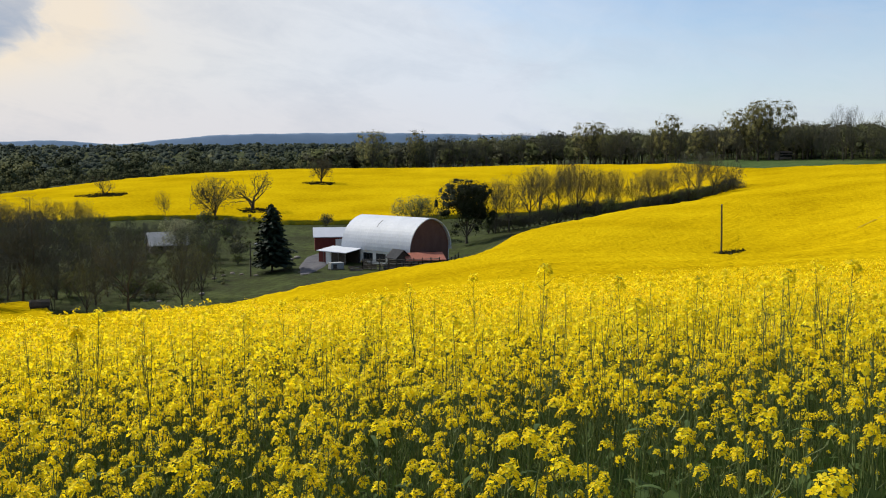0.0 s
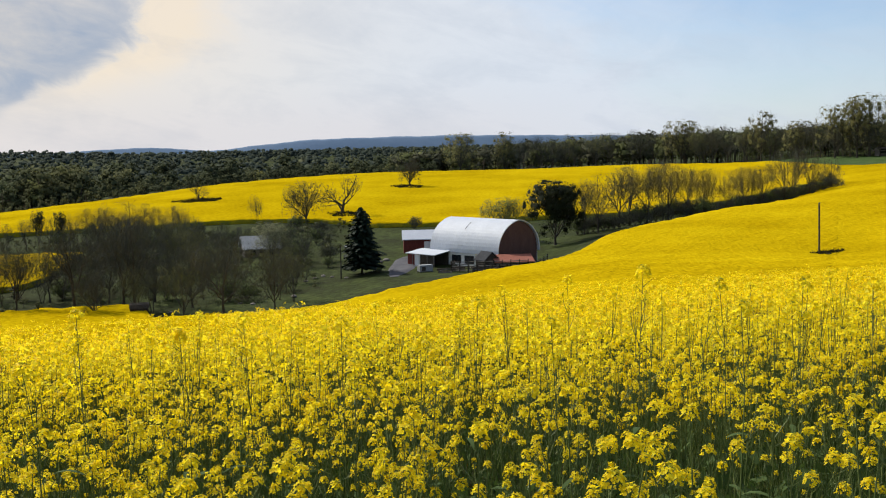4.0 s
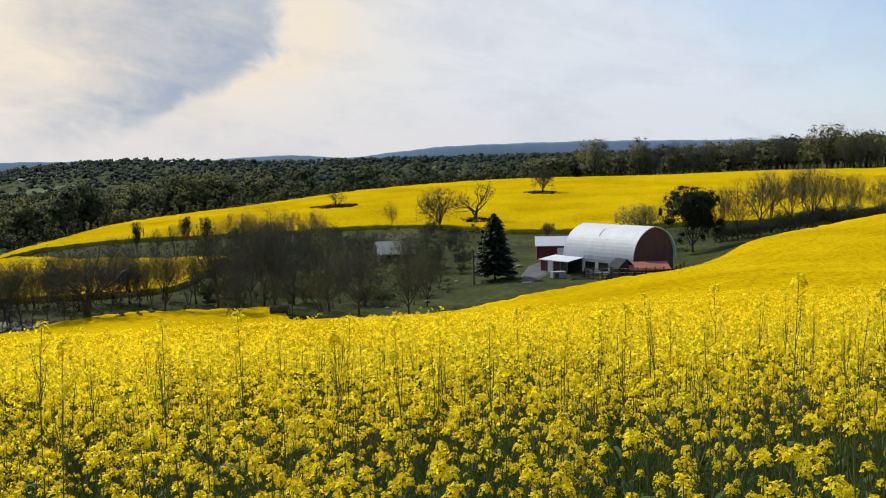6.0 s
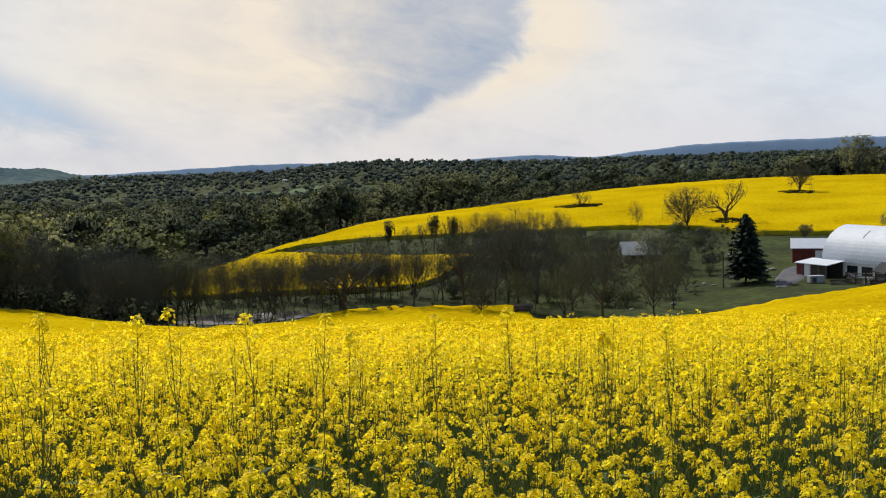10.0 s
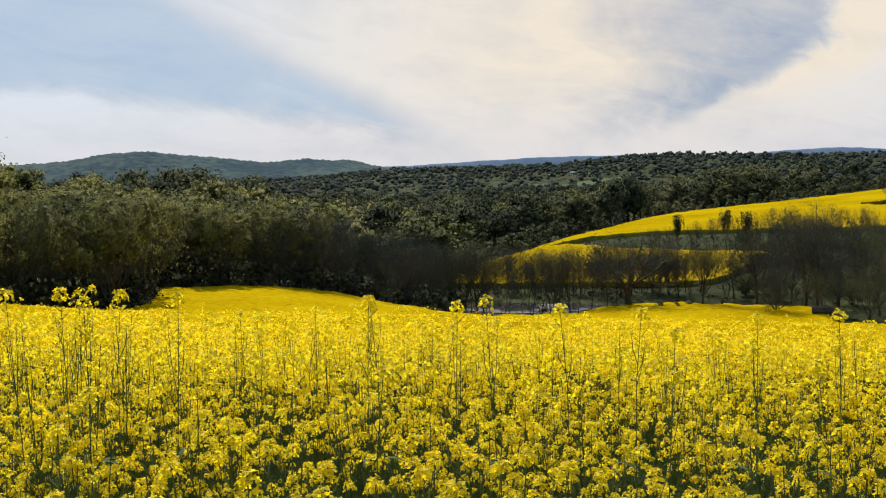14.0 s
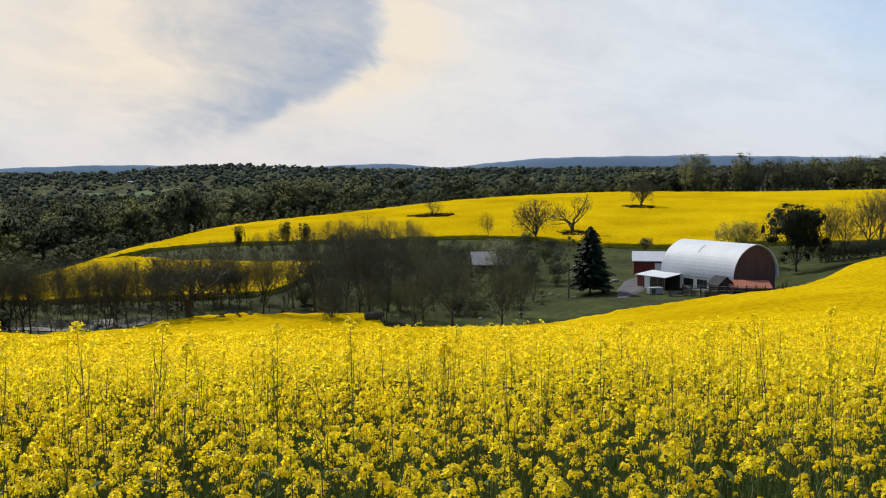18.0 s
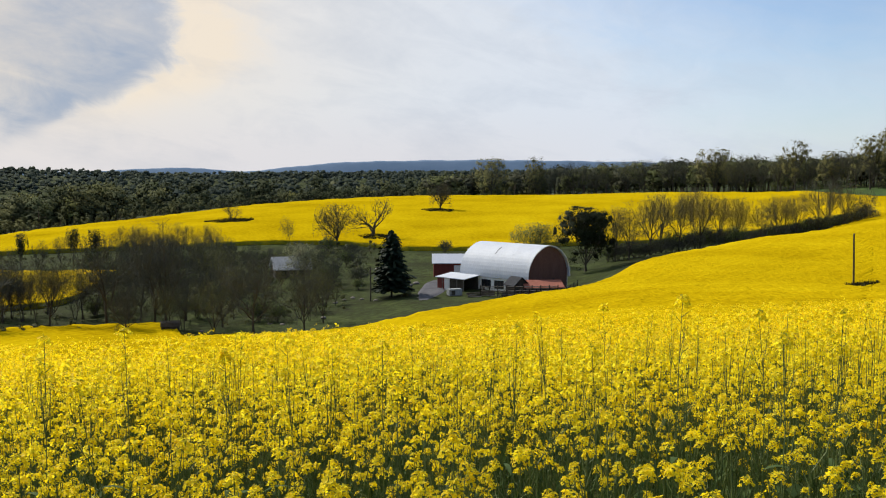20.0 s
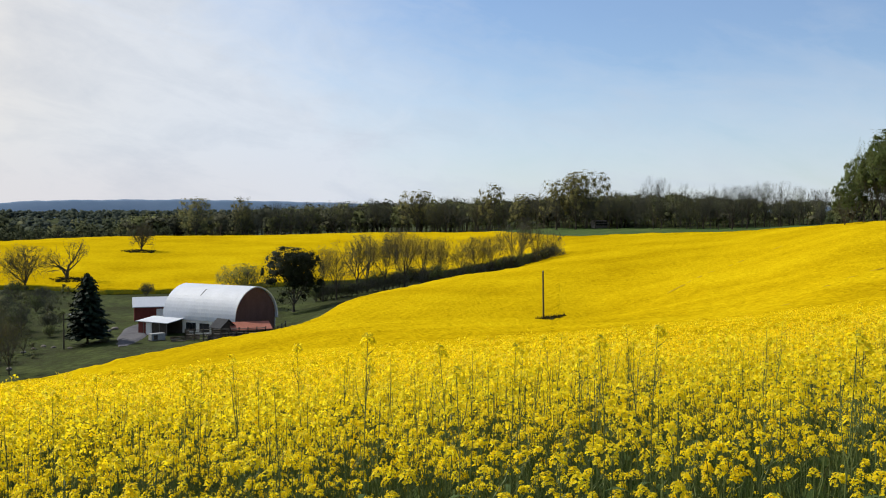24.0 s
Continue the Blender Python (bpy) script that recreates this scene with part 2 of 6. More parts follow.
M_BELT_DARK = material("belt_dark_foliage", [(0.042, 0.048, 0.031), (0.073, 0.076, 0.048), (0.119, 0.115, 0.067)], 0.85, 0.01, 0.075, spread=0.2, vary="island", amount=0.05, translucent=0.12, spec=0.05)
M_FARMEADOW = material("far_meadow", [(0.045, 0.075, 0.03), (0.06, 0.095, 0.036), (0.085, 0.11, 0.048)], 0.85, 0.012, 0.06, spread=0.2, vary="island", amount=0.16, translucent=0.0, spec=0.05)
# the ridge's blue is aerial haze put straight into its base colour
M_RIDGE_HAZE = material("far_ridge", [(0.11, 0.165, 0.24), (0.14, 0.195, 0.275)], 1.0, 0.003, 0.02, spec=0.0)
# wooded green pulled towards blue, so distance haze is part of the paint
M_HILL_HAZE = material("hazed_hill", [(0.052, 0.080, 0.096), (0.072, 0.103, 0.108), (0.102, 0.133, 0.122)], 1.0, 0.005, 0.04, 0.35, 0.03, spread=0.2, spec=0.0)
M_ROOF = material("roof_metal", [(0.44, 0.47, 0.52), (0.52, 0.55, 0.60)], 0.6, 0.4, 3.0, 0.05, 1.0, spec=0.25)
M_ROOF_OLD = material("old_roof_metal", [(0.20, 0.21, 0.21), (0.34, 0.35, 0.35)], 0.7, 0.4, 3.0, 0.1, 2.0, spec=0.2)
M_REDWALL = material("red_boards", [(0.13, 0.028, 0.022), (0.20, 0.045, 0.035)], 0.8, 0.8, 6.0, 0.3, 6.0, stretch=(1, 1, 0.2))
M_BRICK = material("gable_boards", [(0.095, 0.046, 0.036), (0.15, 0.076, 0.058)], 0.85, 0.8, 7.0, 0.3, 6.0, stretch=(1, 1, 0.3))
M_WHITE = material("white_paint", [(0.62, 0.61, 0.58), (0.80, 0.80, 0.78)], 0.7, 0.8, 6.0, 0.2, 8.0)
M_RUST = material("rust_roof", [(0.20, 0.06, 0.035), (0.32, 0.11, 0.07)], 0.7, 0.8, 5.0, 0.3, 6.0)
M_DARKWOOD = material("dark_wood", [(0.03, 0.024, 0.018), (0.08, 0.065, 0.05)], 0.85, 1.0, 8.0, 0.4, 8.0)
M_SLATE = material("dark_roofing", [(0.018, 0.02, 0.024), (0.04, 0.043, 0.05)], 0.8, 1.0, 8.0, 0.4, 8.0, spec=0.1)
M_GREYWOOD = material("grey_wood", [(0.09, 0.08, 0.07), (0.19, 0.17, 0.15)], 0.85, 1.0, 8.0, 0.4, 8.0)
M_GLASS = material("window_glass", [(0.01, 0.012, 0.015), (0.025, 0.028, 0.03)], 0.1, 1.0, 4.0, spec=0.6)
M_GRAVEL = material("gravel", [(0.062, 0.063, 0.073), (0.12, 0.118, 0.126)], 0.95, 0.3, 5.0, 0.4, 8.0, spec=0.1)
M_WATER = material("water", [(0.02, 0.025, 0.03), (0.03, 0.035, 0.04)], 0.06, 0.2, 1.0, 0.05, 2.0, spec=0.8)
M_SCRUB = material("scrub", [(0.02, 0.022, 0.01), (0.06, 0.055, 0.02)], 0.9, 0.5, 4.0, vary="island", amount=0.5, spec=0.05)


# ---- mesh helpers ----
class Geo:
    """Collects triangles with material slots."""

    def __init__(self):
        self.v, self.f, self.m, self.n, self.nrm = [], [], [], 0, []

    def add(self, v, f, m=0, nrm=None):
        v, f = np.asarray(v, float).reshape(-1, 3), np.asarray(f, int).reshape(-1, 3)
        self.v.append(v)
        self.f.append(f + self.n)
        self.m.append(np.full(len(f), m) if np.isscalar(m) else np.asarray(m))
        self.n += len(v)
        self.nrm.append(np.zeros((len(v), 3)) if nrm is None else nrm)

    def arrays(self):
        return np.concatenate(self.v), np.concatenate(self.f), np.concatenate(self.m)

    def tube(self, p, r, sides=4, m=0, tip=False):
        """A tapered tube along the points p with radii r."""
        p = np.asarray(p, float)
        k = len(p)
        d = np.gradient(p, axis=0)
        d /= np.linalg.norm(d, axis=1)[:, None] + 1e-9
        ref = np.array([0.0, 1, 0]) if abs(d[0][1]) < 0.8 else np.array([1.0, 0, 0])
        u = np.cross(d, ref)
        u /= np.linalg.norm(u, axis=1)[:, None] + 1e-9
        w = np.cross(d, u)
        a = np.linspace(0, 2 * np.pi, sides, endpoint=False)
        ring = p[:, None] + np.asarray(r)[:, None, None] * (np.cos(a)[None, :, None] * u[:, None] + np.sin(a)[None, :, None] * w[:, None])
        f = []
        for i in range(k - 1):
            for j in range(sides):
                q, n = i * sides + j, i * sides + (j + 1) % sides
                f += [(q, n, n + sides), (q, n + sides, q + sides)]
        self.add(ring.reshape(-1, 3), f, m)

    def quads(self, c, u, w, m=0):
        """Flat leaves: centres c with half axes u and w."""
        n = len(c)
        v = np.stack([c - u - w, c + u - w, c + u + w, c - u + w], 1).reshape(-1, 3)
        i = np.arange(n)[:, None] * 4
        self.add(v, np.concatenate([i + [0, 1, 2], i + [0, 2, 3]], 0), m)


def mesh_of(name, arrays, mats, smooth=False, normals=None):
    v, f, m = arrays
    me = bpy.data.meshes.new(name)
    me.vertices.add(len(v))
    me.vertices.foreach_set("co", np.asarray(v, np.float32).ravel())
    me.loops.add(3 * len(f))
    me.loops.foreach_set("vertex_index", np.asarray(f, np.int32).ravel())
    me.polygons.add(len(f))
    me.polygons.foreach_set("loop_start", np.arange(0, 3 * len(f), 3, dtype=np.int32))
    me.polygons.foreach_set("material_index", np.asarray(m, np.int32))
    if smooth:
        me.polygons.foreach_set("use_smooth", np.ones(len(f), bool))
    for x in mats:
        me.materials.append(x)
    me.update()
    if normals is not None:
        me.normals_split_custom_set_from_vertices(normals.tolist())
    me.validate()
    return me


def repeat(arrays, mats4, out):
    """Adds a copy of arrays to out for each 4 x 4 matrix."""
    v, f, m = arrays
    mats4 = np.asarray(mats4)
    if not len(mats4):
        return
    vv = np.einsum("nij,kj->nki", mats4[:, :3, :3], v) + mats4[:, None, :3, 3]
    ff = f[None] + (np.arange(len(mats4)) * len(v))[:, None, None]
    out.add(vv.reshape(-1, 3), ff.reshape(-1, 3), np.tile(m, len(mats4)))


def turn_scale(x, y, z, a, s, lean=None, sz=None):
    """Matrices for repeat(): places, turns about z, sizes, small leans."""
    n = len(x)
    out = np.zeros((n, 4, 4))
    c, d = np.cos(a), np.sin(a)
    sz = s if sz is None else sz
    lx, ly = (np.zeros(n), np.zeros(n)) if lean is None else lean
    out[:, 0, 0], out[:, 0, 1], out[:, 0, 2] = c * s, -d * s, lx * sz
    out[:, 1, 0], out[:, 1, 1], out[:, 1, 2] = d * s, c * s, ly * sz
    out[:, 2, 2], out[:, 3, 3] = sz, 1
    out[:, 0, 3], out[:, 1, 3], out[:, 2, 3] = x, y, z
    return out


def part(name, geo, mats, parent, label="", smooth=False):
    """One mesh object under a thing or a part. geo: a Geo or a bmesh."""
    if isinstance(geo, Geo):
        nrm = np.concatenate(geo.nrm)
        me = mesh_of(name, geo.arrays(), mats, smooth, nrm if nrm.any() else None)
    else:
        me = bpy.data.meshes.new(name)
        geo.to_mesh(me)
        geo.free()
        for x in mats:
            me.materials.append(x)
        if smooth:
            for p in me.polygons:
                p.use_smooth = True
    ob = new(name, me)
    ob.parent = parent
    if label:
        tagged(ob, label)
    return ob


def box_bm(x0, y0, z0, x1, y1, z1, bevel=0.02):
    bm = bmesh.new()
    bmesh.ops.create_cube(bm, size=1)
    for v in bm.verts:
        v.co = Vector((x0 if v.co.x < 0 else x1, y0 if v.co.y < 0 else y1, z0 if v.co.z < 0 else z1))
    if bevel:
        bmesh.ops.bevel(bm, geom=bm.edges[:], offset=bevel, segments=1, affect="EDGES")
    return bm


def thing(name, x, y, z, rz, label, category, group="", kind=""):
    ob = new(name)
    ob.matrix_basis = pose(x, y, z, 0, 0, rz)
    return tagged(ob, label, category, group, kind)


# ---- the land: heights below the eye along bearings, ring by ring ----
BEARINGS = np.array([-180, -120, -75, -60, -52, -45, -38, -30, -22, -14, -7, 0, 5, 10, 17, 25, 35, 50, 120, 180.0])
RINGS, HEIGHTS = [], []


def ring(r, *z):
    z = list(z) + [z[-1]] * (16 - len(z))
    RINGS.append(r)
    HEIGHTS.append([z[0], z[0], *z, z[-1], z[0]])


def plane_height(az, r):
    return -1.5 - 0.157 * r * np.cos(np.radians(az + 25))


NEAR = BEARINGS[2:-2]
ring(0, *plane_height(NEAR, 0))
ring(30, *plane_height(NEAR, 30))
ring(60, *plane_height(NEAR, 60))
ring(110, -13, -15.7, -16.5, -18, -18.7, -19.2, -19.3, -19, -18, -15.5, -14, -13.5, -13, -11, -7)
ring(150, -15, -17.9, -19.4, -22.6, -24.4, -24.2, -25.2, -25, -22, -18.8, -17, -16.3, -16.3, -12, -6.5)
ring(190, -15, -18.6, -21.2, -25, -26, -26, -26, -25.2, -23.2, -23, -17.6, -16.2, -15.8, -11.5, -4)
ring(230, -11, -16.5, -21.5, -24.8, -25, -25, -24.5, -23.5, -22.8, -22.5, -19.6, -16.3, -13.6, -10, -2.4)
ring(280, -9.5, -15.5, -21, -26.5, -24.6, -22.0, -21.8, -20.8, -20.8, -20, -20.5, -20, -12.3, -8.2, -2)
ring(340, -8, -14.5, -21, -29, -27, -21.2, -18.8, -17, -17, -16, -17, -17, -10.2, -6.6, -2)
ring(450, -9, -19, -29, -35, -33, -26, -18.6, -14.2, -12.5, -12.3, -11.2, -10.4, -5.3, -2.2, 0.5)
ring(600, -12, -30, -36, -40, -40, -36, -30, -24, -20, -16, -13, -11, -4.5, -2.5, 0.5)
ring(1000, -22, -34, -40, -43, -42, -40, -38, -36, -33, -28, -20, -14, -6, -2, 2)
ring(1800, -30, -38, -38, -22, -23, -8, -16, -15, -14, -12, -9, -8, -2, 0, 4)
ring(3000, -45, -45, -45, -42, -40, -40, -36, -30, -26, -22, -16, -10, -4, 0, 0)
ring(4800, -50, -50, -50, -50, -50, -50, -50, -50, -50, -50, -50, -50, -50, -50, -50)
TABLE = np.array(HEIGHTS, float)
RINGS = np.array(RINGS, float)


def slopes(x, y):
    """Slopes for a smooth curve with no overshoot through y at x (last axis)."""
    h, d = np.diff(x), np.diff(y) / np.diff(x)
    m = np.zeros_like(y)
    w1, w2 = 2 * h[1:] + h[:-1], h[1:] + 2 * h[:-1]
    same = d[..., 1:] * d[..., :-1] > 0
    with np.errstate(divide="ignore", invalid="ignore"):
        hm = (w1 + w2) / (w1 / d[..., :-1] + w2 / d[..., 1:])
    m[..., 1:-1] = np.where(same, hm, 0)
    m[..., 0], m[..., -1] = d[..., 0], d[..., -1]
    return m


def hermite(t, h, y0, y1, m0, m1):
    t2, t3 = t * t, t * t * t
    return (2 * t3 - 3 * t2 + 1) * y0 + (t3 - 2 * t2 + t) * h * m0 + (3 * t2 - 2 * t3) * y1 + (t3 - t2) * h * m1


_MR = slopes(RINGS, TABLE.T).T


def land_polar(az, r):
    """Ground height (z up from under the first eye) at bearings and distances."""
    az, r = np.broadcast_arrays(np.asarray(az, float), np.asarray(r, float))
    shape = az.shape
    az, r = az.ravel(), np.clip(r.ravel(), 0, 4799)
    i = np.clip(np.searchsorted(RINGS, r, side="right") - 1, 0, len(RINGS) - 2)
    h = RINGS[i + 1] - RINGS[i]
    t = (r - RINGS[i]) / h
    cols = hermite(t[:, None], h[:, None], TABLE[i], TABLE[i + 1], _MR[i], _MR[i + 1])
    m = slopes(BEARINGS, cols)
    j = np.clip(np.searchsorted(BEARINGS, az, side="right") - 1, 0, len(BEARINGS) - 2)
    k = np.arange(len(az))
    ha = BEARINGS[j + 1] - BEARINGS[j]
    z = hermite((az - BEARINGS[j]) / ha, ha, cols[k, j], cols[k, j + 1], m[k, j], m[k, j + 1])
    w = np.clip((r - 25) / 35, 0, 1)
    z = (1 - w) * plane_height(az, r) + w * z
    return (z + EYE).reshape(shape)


def land(x, y):
    return land_polar(np.degrees(np.arctan2(x, y)), np.hypot(x, y))


def at(az, r):
    """x, y, z on the ground at a bearing and a distance."""
    a = radians(az)
    return r * math.sin(a), r * math.cos(a), float(land_polar(az, r))


def smooth_noise(x, y, s, seed=0.0):
    """Cheap wavy noise of about -1..1 from sines."""
    q = np.sin(x / s * 1.7 + seed) * np.cos(y / s * 1.3 - seed * 2) + np.sin((x + y) / s * 0.9 + seed * 3 + 2 * np.sin(y / s * 0.6)) \
        + 0.6 * np.sin((x - 1.4 * y) / s * 2.9 + seed) + 0.5 * np.cos((1.2 * x + 0.4 * y) / s * 4.3 - seed)
    return q / 2.2


def sheet(azs, rs, zfun, name, mat):
    A, R = np.meshgrid(np.asarray(azs), np.asarray(rs), indexing="ij")
    X, Y = R * np.sin(np.radians(A)), R * np.cos(np.radians(A))
    Z = zfun(A, R, X, Y)
    n, k = A.shape
    i = (np.arange(n - 1)[:, None] * k + np.arange(k - 1)).ravel()
    f = np.concatenate([np.stack([i, i + 1, i + k + 1], 1), np.stack([i, i + k + 1, i + k], 1)])
    # facing up
    return mesh_of(name, (np.stack([X, Y, Z], -1).reshape(-1, 3), f[:, ::-1], np.zeros(len(f))), [mat], True)


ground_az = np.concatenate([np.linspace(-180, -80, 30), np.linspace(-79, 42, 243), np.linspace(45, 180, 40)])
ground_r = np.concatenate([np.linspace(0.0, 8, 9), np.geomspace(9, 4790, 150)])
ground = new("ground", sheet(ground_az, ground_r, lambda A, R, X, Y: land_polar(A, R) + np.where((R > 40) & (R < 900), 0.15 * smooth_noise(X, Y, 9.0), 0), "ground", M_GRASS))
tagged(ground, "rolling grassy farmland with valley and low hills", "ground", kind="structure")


# ---- rape fields as a thick canopy from a few metres away ----
CROP = 1.1


def curve(table, az):
    t = np.array(table, float)
    return np.interp(az, t[:, 0], t[:, 1])


NEAR_EDGE = [(-75, 92), (-66, 102), (-60, 114), (-59.2, 122), (-58.6, 148), (-54, 157), (-48, 160), (-45, 152), (-43, 147), (-38, 150), (-35, 152), (-34.3, 158),
             (-33.4, 164), (-29.8, 169), (-25.8, 168), (-22.6, 169), (-21.8, 165), (-21.4, 150), (-14, 150), (-7, 152), (0, 156), (3, 180), (5, 196), (10, 232), (14, 264), (15.9, 284), (16.4, 296), (16.5, 360), (18, 352), (23, 340), (29, 300), (34, 236), (50, 232)]
HILL_TOP = [(-42.5, 206), (-40, 240), (-37.7, 264), (-34.5, 302), (-31, 345), (-26.5, 388), (-18, 435), (-10, 462), (-2, 478), (3, 485), (8, 470), (13, 425), (16.45, 362)]
HILL_FOOT = [(-39, 250), (-38.6, 252.5), (-37.2, 267), (-36, 273), (-34.5, 282), (-26.5, 284), (-18, 286), (-12, 280), (-9, 268), (-4, 266), (0, 272), (4, 280), (8, 300), (12, 316), (14.5, 312), (15.9, 302), (16.45, 300)]


def crop_field(name, azs, r_in, r_out, steps, label, power=1.0, lip=False, crop=CROP, mats=None, rough=1.0):
    t = np.linspace(0, 1, steps) ** power
    t = np.concatenate([[0.0], t, [1.0]])
    A = np.repeat(np.asarray(azs)[:, None], len(t), 1)
    wob = 1.2 * smooth_noise(A[:, :1] * 9.0, A[:, :1] * 5.0, 6.0, 1.0)
    R = r_in[:, None] + (r_out - r_in)[:, None] * t + wob * (t > 0.98)
    X, Y = R * np.sin(np.radians(A)), R * np.cos(np.radians(A))
    Z = land_polar(A, R) + crop + rough * (0.15 * smooth_noise(X, Y, 2.3) + 0.08 * smooth_noise(X, Y, 0.7, 2.0))
    Z[:, -1] -= crop
    Z -= ((CROP - 0.05) * np.clip(1 - (R - r_in[:, None]) / 19.0, 0, 1) if lip else crop * (np.arange(len(t)) == 0))
    n, k = A.shape
    i = (np.arange(n - 1)[:, None] * k + np.arange(k - 1)).ravel()
    f = np.concatenate([np.stack([i, i + k + 1, i + 1], 1), np.stack([i, i + k, i + k + 1], 1)])
    col = np.tile(np.arange(k - 1), n - 1)
    side = np.tile((((col == 0) & (not lip)) | (col == k - 2)).astype(int), 2)
    ob = new(name, mesh_of(name, (np.stack([X, Y, Z], -1).reshape(-1, 3), f, side), mats or [M_CANOPY, M_CANOPY_SIDE], True))
    return tagged(ob, label, "crop field", kind="stuff")


for az1 in (np.linspace(-76, 16.41, 245), np.linspace(16.41, 50, 86)):
    edge = curve(NEAR_EDGE, np.clip(az1, 16.5, 90) if az1[0] > 0 else np.minimum(az1, 16.4))
    crop_field("rape_field", az1, np.full(len(az1), 13.0), edge, 200, "yellow flowering oilseed rape field on a slope", 2.2, True)
az2 = np.linspace(-38.6, 16.43, 240)
crop_field("rape_field", az2, curve(HILL_FOOT, az2), curve(HILL_TOP, az2), 60, "yellow flowering rape field on the far hill")
LOWER_TOP = [(-42.5, 206), (-40, 240), (-38.6, 252), (-37.2, 266), (-36, 271), (-34.5, 262), (-32.5, 253), (-30, 249), (-24.6, 243)]
az3 = np.linspace(-42.3, -24.8, 100)
crop_field("rape_field", az3, 201 + 6 * np.clip((az3 + 29.5) / 4.3, 0, 1) + 36 * np.clip((az3 + 28.0) / 3.2, 0, 1) ** 1.6, np.minimum(curve(LOWER_TOP, az3), curve(HILL_TOP, az3)), 30, "lower yellow rape field below a grassy bank")

# young green corn beyond the yellow, up to the tree belt, and meadows across the valley
BELT = [(-8, 575), (3, 540), (8, 490), (13, 445), (17, 404), (23, 372), (29, 345), (32, 290), (40, 280)]
az4 = np.sort(np.concatenate([np.linspace(-7.5, 33.0, 120), [16.41, 16.49]]))
inner = np.where(az4 < 16.45, curve(HILL_TOP, az4), curve(NEAR_EDGE, az4)) + 0.6
crop_field("corn_strip", az4, inner, np.maximum(curve(BELT, az4) + 3, inner + 3), 14, "strip of young green corn before the tree belt", crop=0.35, mats=[M_MEADOW, M_MEADOW], rough=0.3)
MEADOWS = [(-40.5, -32.0, 1245, 1350), (-49.5, -44.0, 1150, 1230), (-53.0, -49.0, 1060, 1190), (-58, -53.5, 1350, 1600)]
for a0, a1, r0, r1 in MEADOWS:
    azm = np.linspace(a0, a1, 40)
    half = (r1 - r0) / 2 * np.sin(np.pi * (azm - a0 + 0.02) / (a1 - a0 + 0.04)) ** 0.5 * (1 + 0.2 * np.sin(azm * 2.7))
    mid_r = (r0 + r1) / 2 + 40 * np.sin(azm * 1.1)
    crop_field("meadow", azm, mid_r - half, mid_r + half, 12, "pale green meadow across the valley", crop=0.4, mats=[M_FARMEADOW, M_FARMEADOW], rough=0.3)


# ---- distance ----
def far_ridge(name, r, az0, az1, step, height, thick, mat, label):
    """A long wooded ridge with a front and a back slope."""
    az = np.arange(az0, az1, step)
    h = height(az)
    rows = []
    for dr, k in ((-thick, None), (-thick * 0.5, 0.55), (-thick * 0.15, 0.92), (0, 1.0), (thick * 0.6, 0.3)):
        rr = r + dr
        z = np.full(len(az), -60.0) if k is None else EYE + (h + 60) * k - 60
        rows.append(np.stack([rr * np.sin(np.radians(az)), rr * np.cos(np.radians(az)), z], 1))
    V = np.stack(rows, 1)
    n, k = V.shape[:2]
    i = (np.arange(n - 1)[:, None] * k + np.arange(k - 1)).ravel()
    f = np.concatenate([np.stack([i, i + k + 1, i + 1], 1), np.stack([i, i + k, i + k + 1], 1)])
    ob = new(name, mesh_of(name, (V.reshape(-1, 3), f, np.zeros(len(f))), [mat], True))
    return tagged(ob, label, "ridge", kind="structure")


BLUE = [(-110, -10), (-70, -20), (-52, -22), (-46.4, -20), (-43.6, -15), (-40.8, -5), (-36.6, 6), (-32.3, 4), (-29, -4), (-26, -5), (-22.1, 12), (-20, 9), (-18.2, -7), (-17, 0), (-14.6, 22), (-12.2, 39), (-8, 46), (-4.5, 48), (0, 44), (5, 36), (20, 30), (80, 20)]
far_ridge("backdrop", 4720, -110, 80, 0.25, lambda a: curve(BLUE, a) + 1.2 * np.sin(a * 2.3) + 0.7 * np.sin(a * 7.1), 150, M_RIDGE_HAZE, "long blue hazy mountain ridge on the horizon")
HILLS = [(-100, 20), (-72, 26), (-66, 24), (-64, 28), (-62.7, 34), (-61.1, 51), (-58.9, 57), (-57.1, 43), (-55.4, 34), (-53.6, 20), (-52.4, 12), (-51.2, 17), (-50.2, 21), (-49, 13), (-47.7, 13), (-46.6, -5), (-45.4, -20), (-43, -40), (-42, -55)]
far_ridge("backdrop", 3300, -100, -42, 0.1, lambda a: curve(HILLS, a) + 1.1 * np.sin(a * 6.1) + 0.9 * np.sin(a * 17.3) + 0.6 * np.sin(a * 41.0), 420, M_HILL_HAZE, "wooded green hills in the distance")


# ---- trees ----
def unit(v):
    return v / (np.linalg.norm(v, axis=-1, keepdims=True) + 1e-9)


def scatter_quads(geo, c, size, rng, m, flat=0.0):
    n = len(c)
    u = unit(rng.normal(size=(n, 3)))
    w = unit(np.cross(u, rng.normal(size=(n, 3))))
    s = size * rng.uniform(0.6, 1.3, (n, 1))
    geo.quads(c, u * s, w * s * rng.uniform(0.5, 0.9, (n, 1)), m)


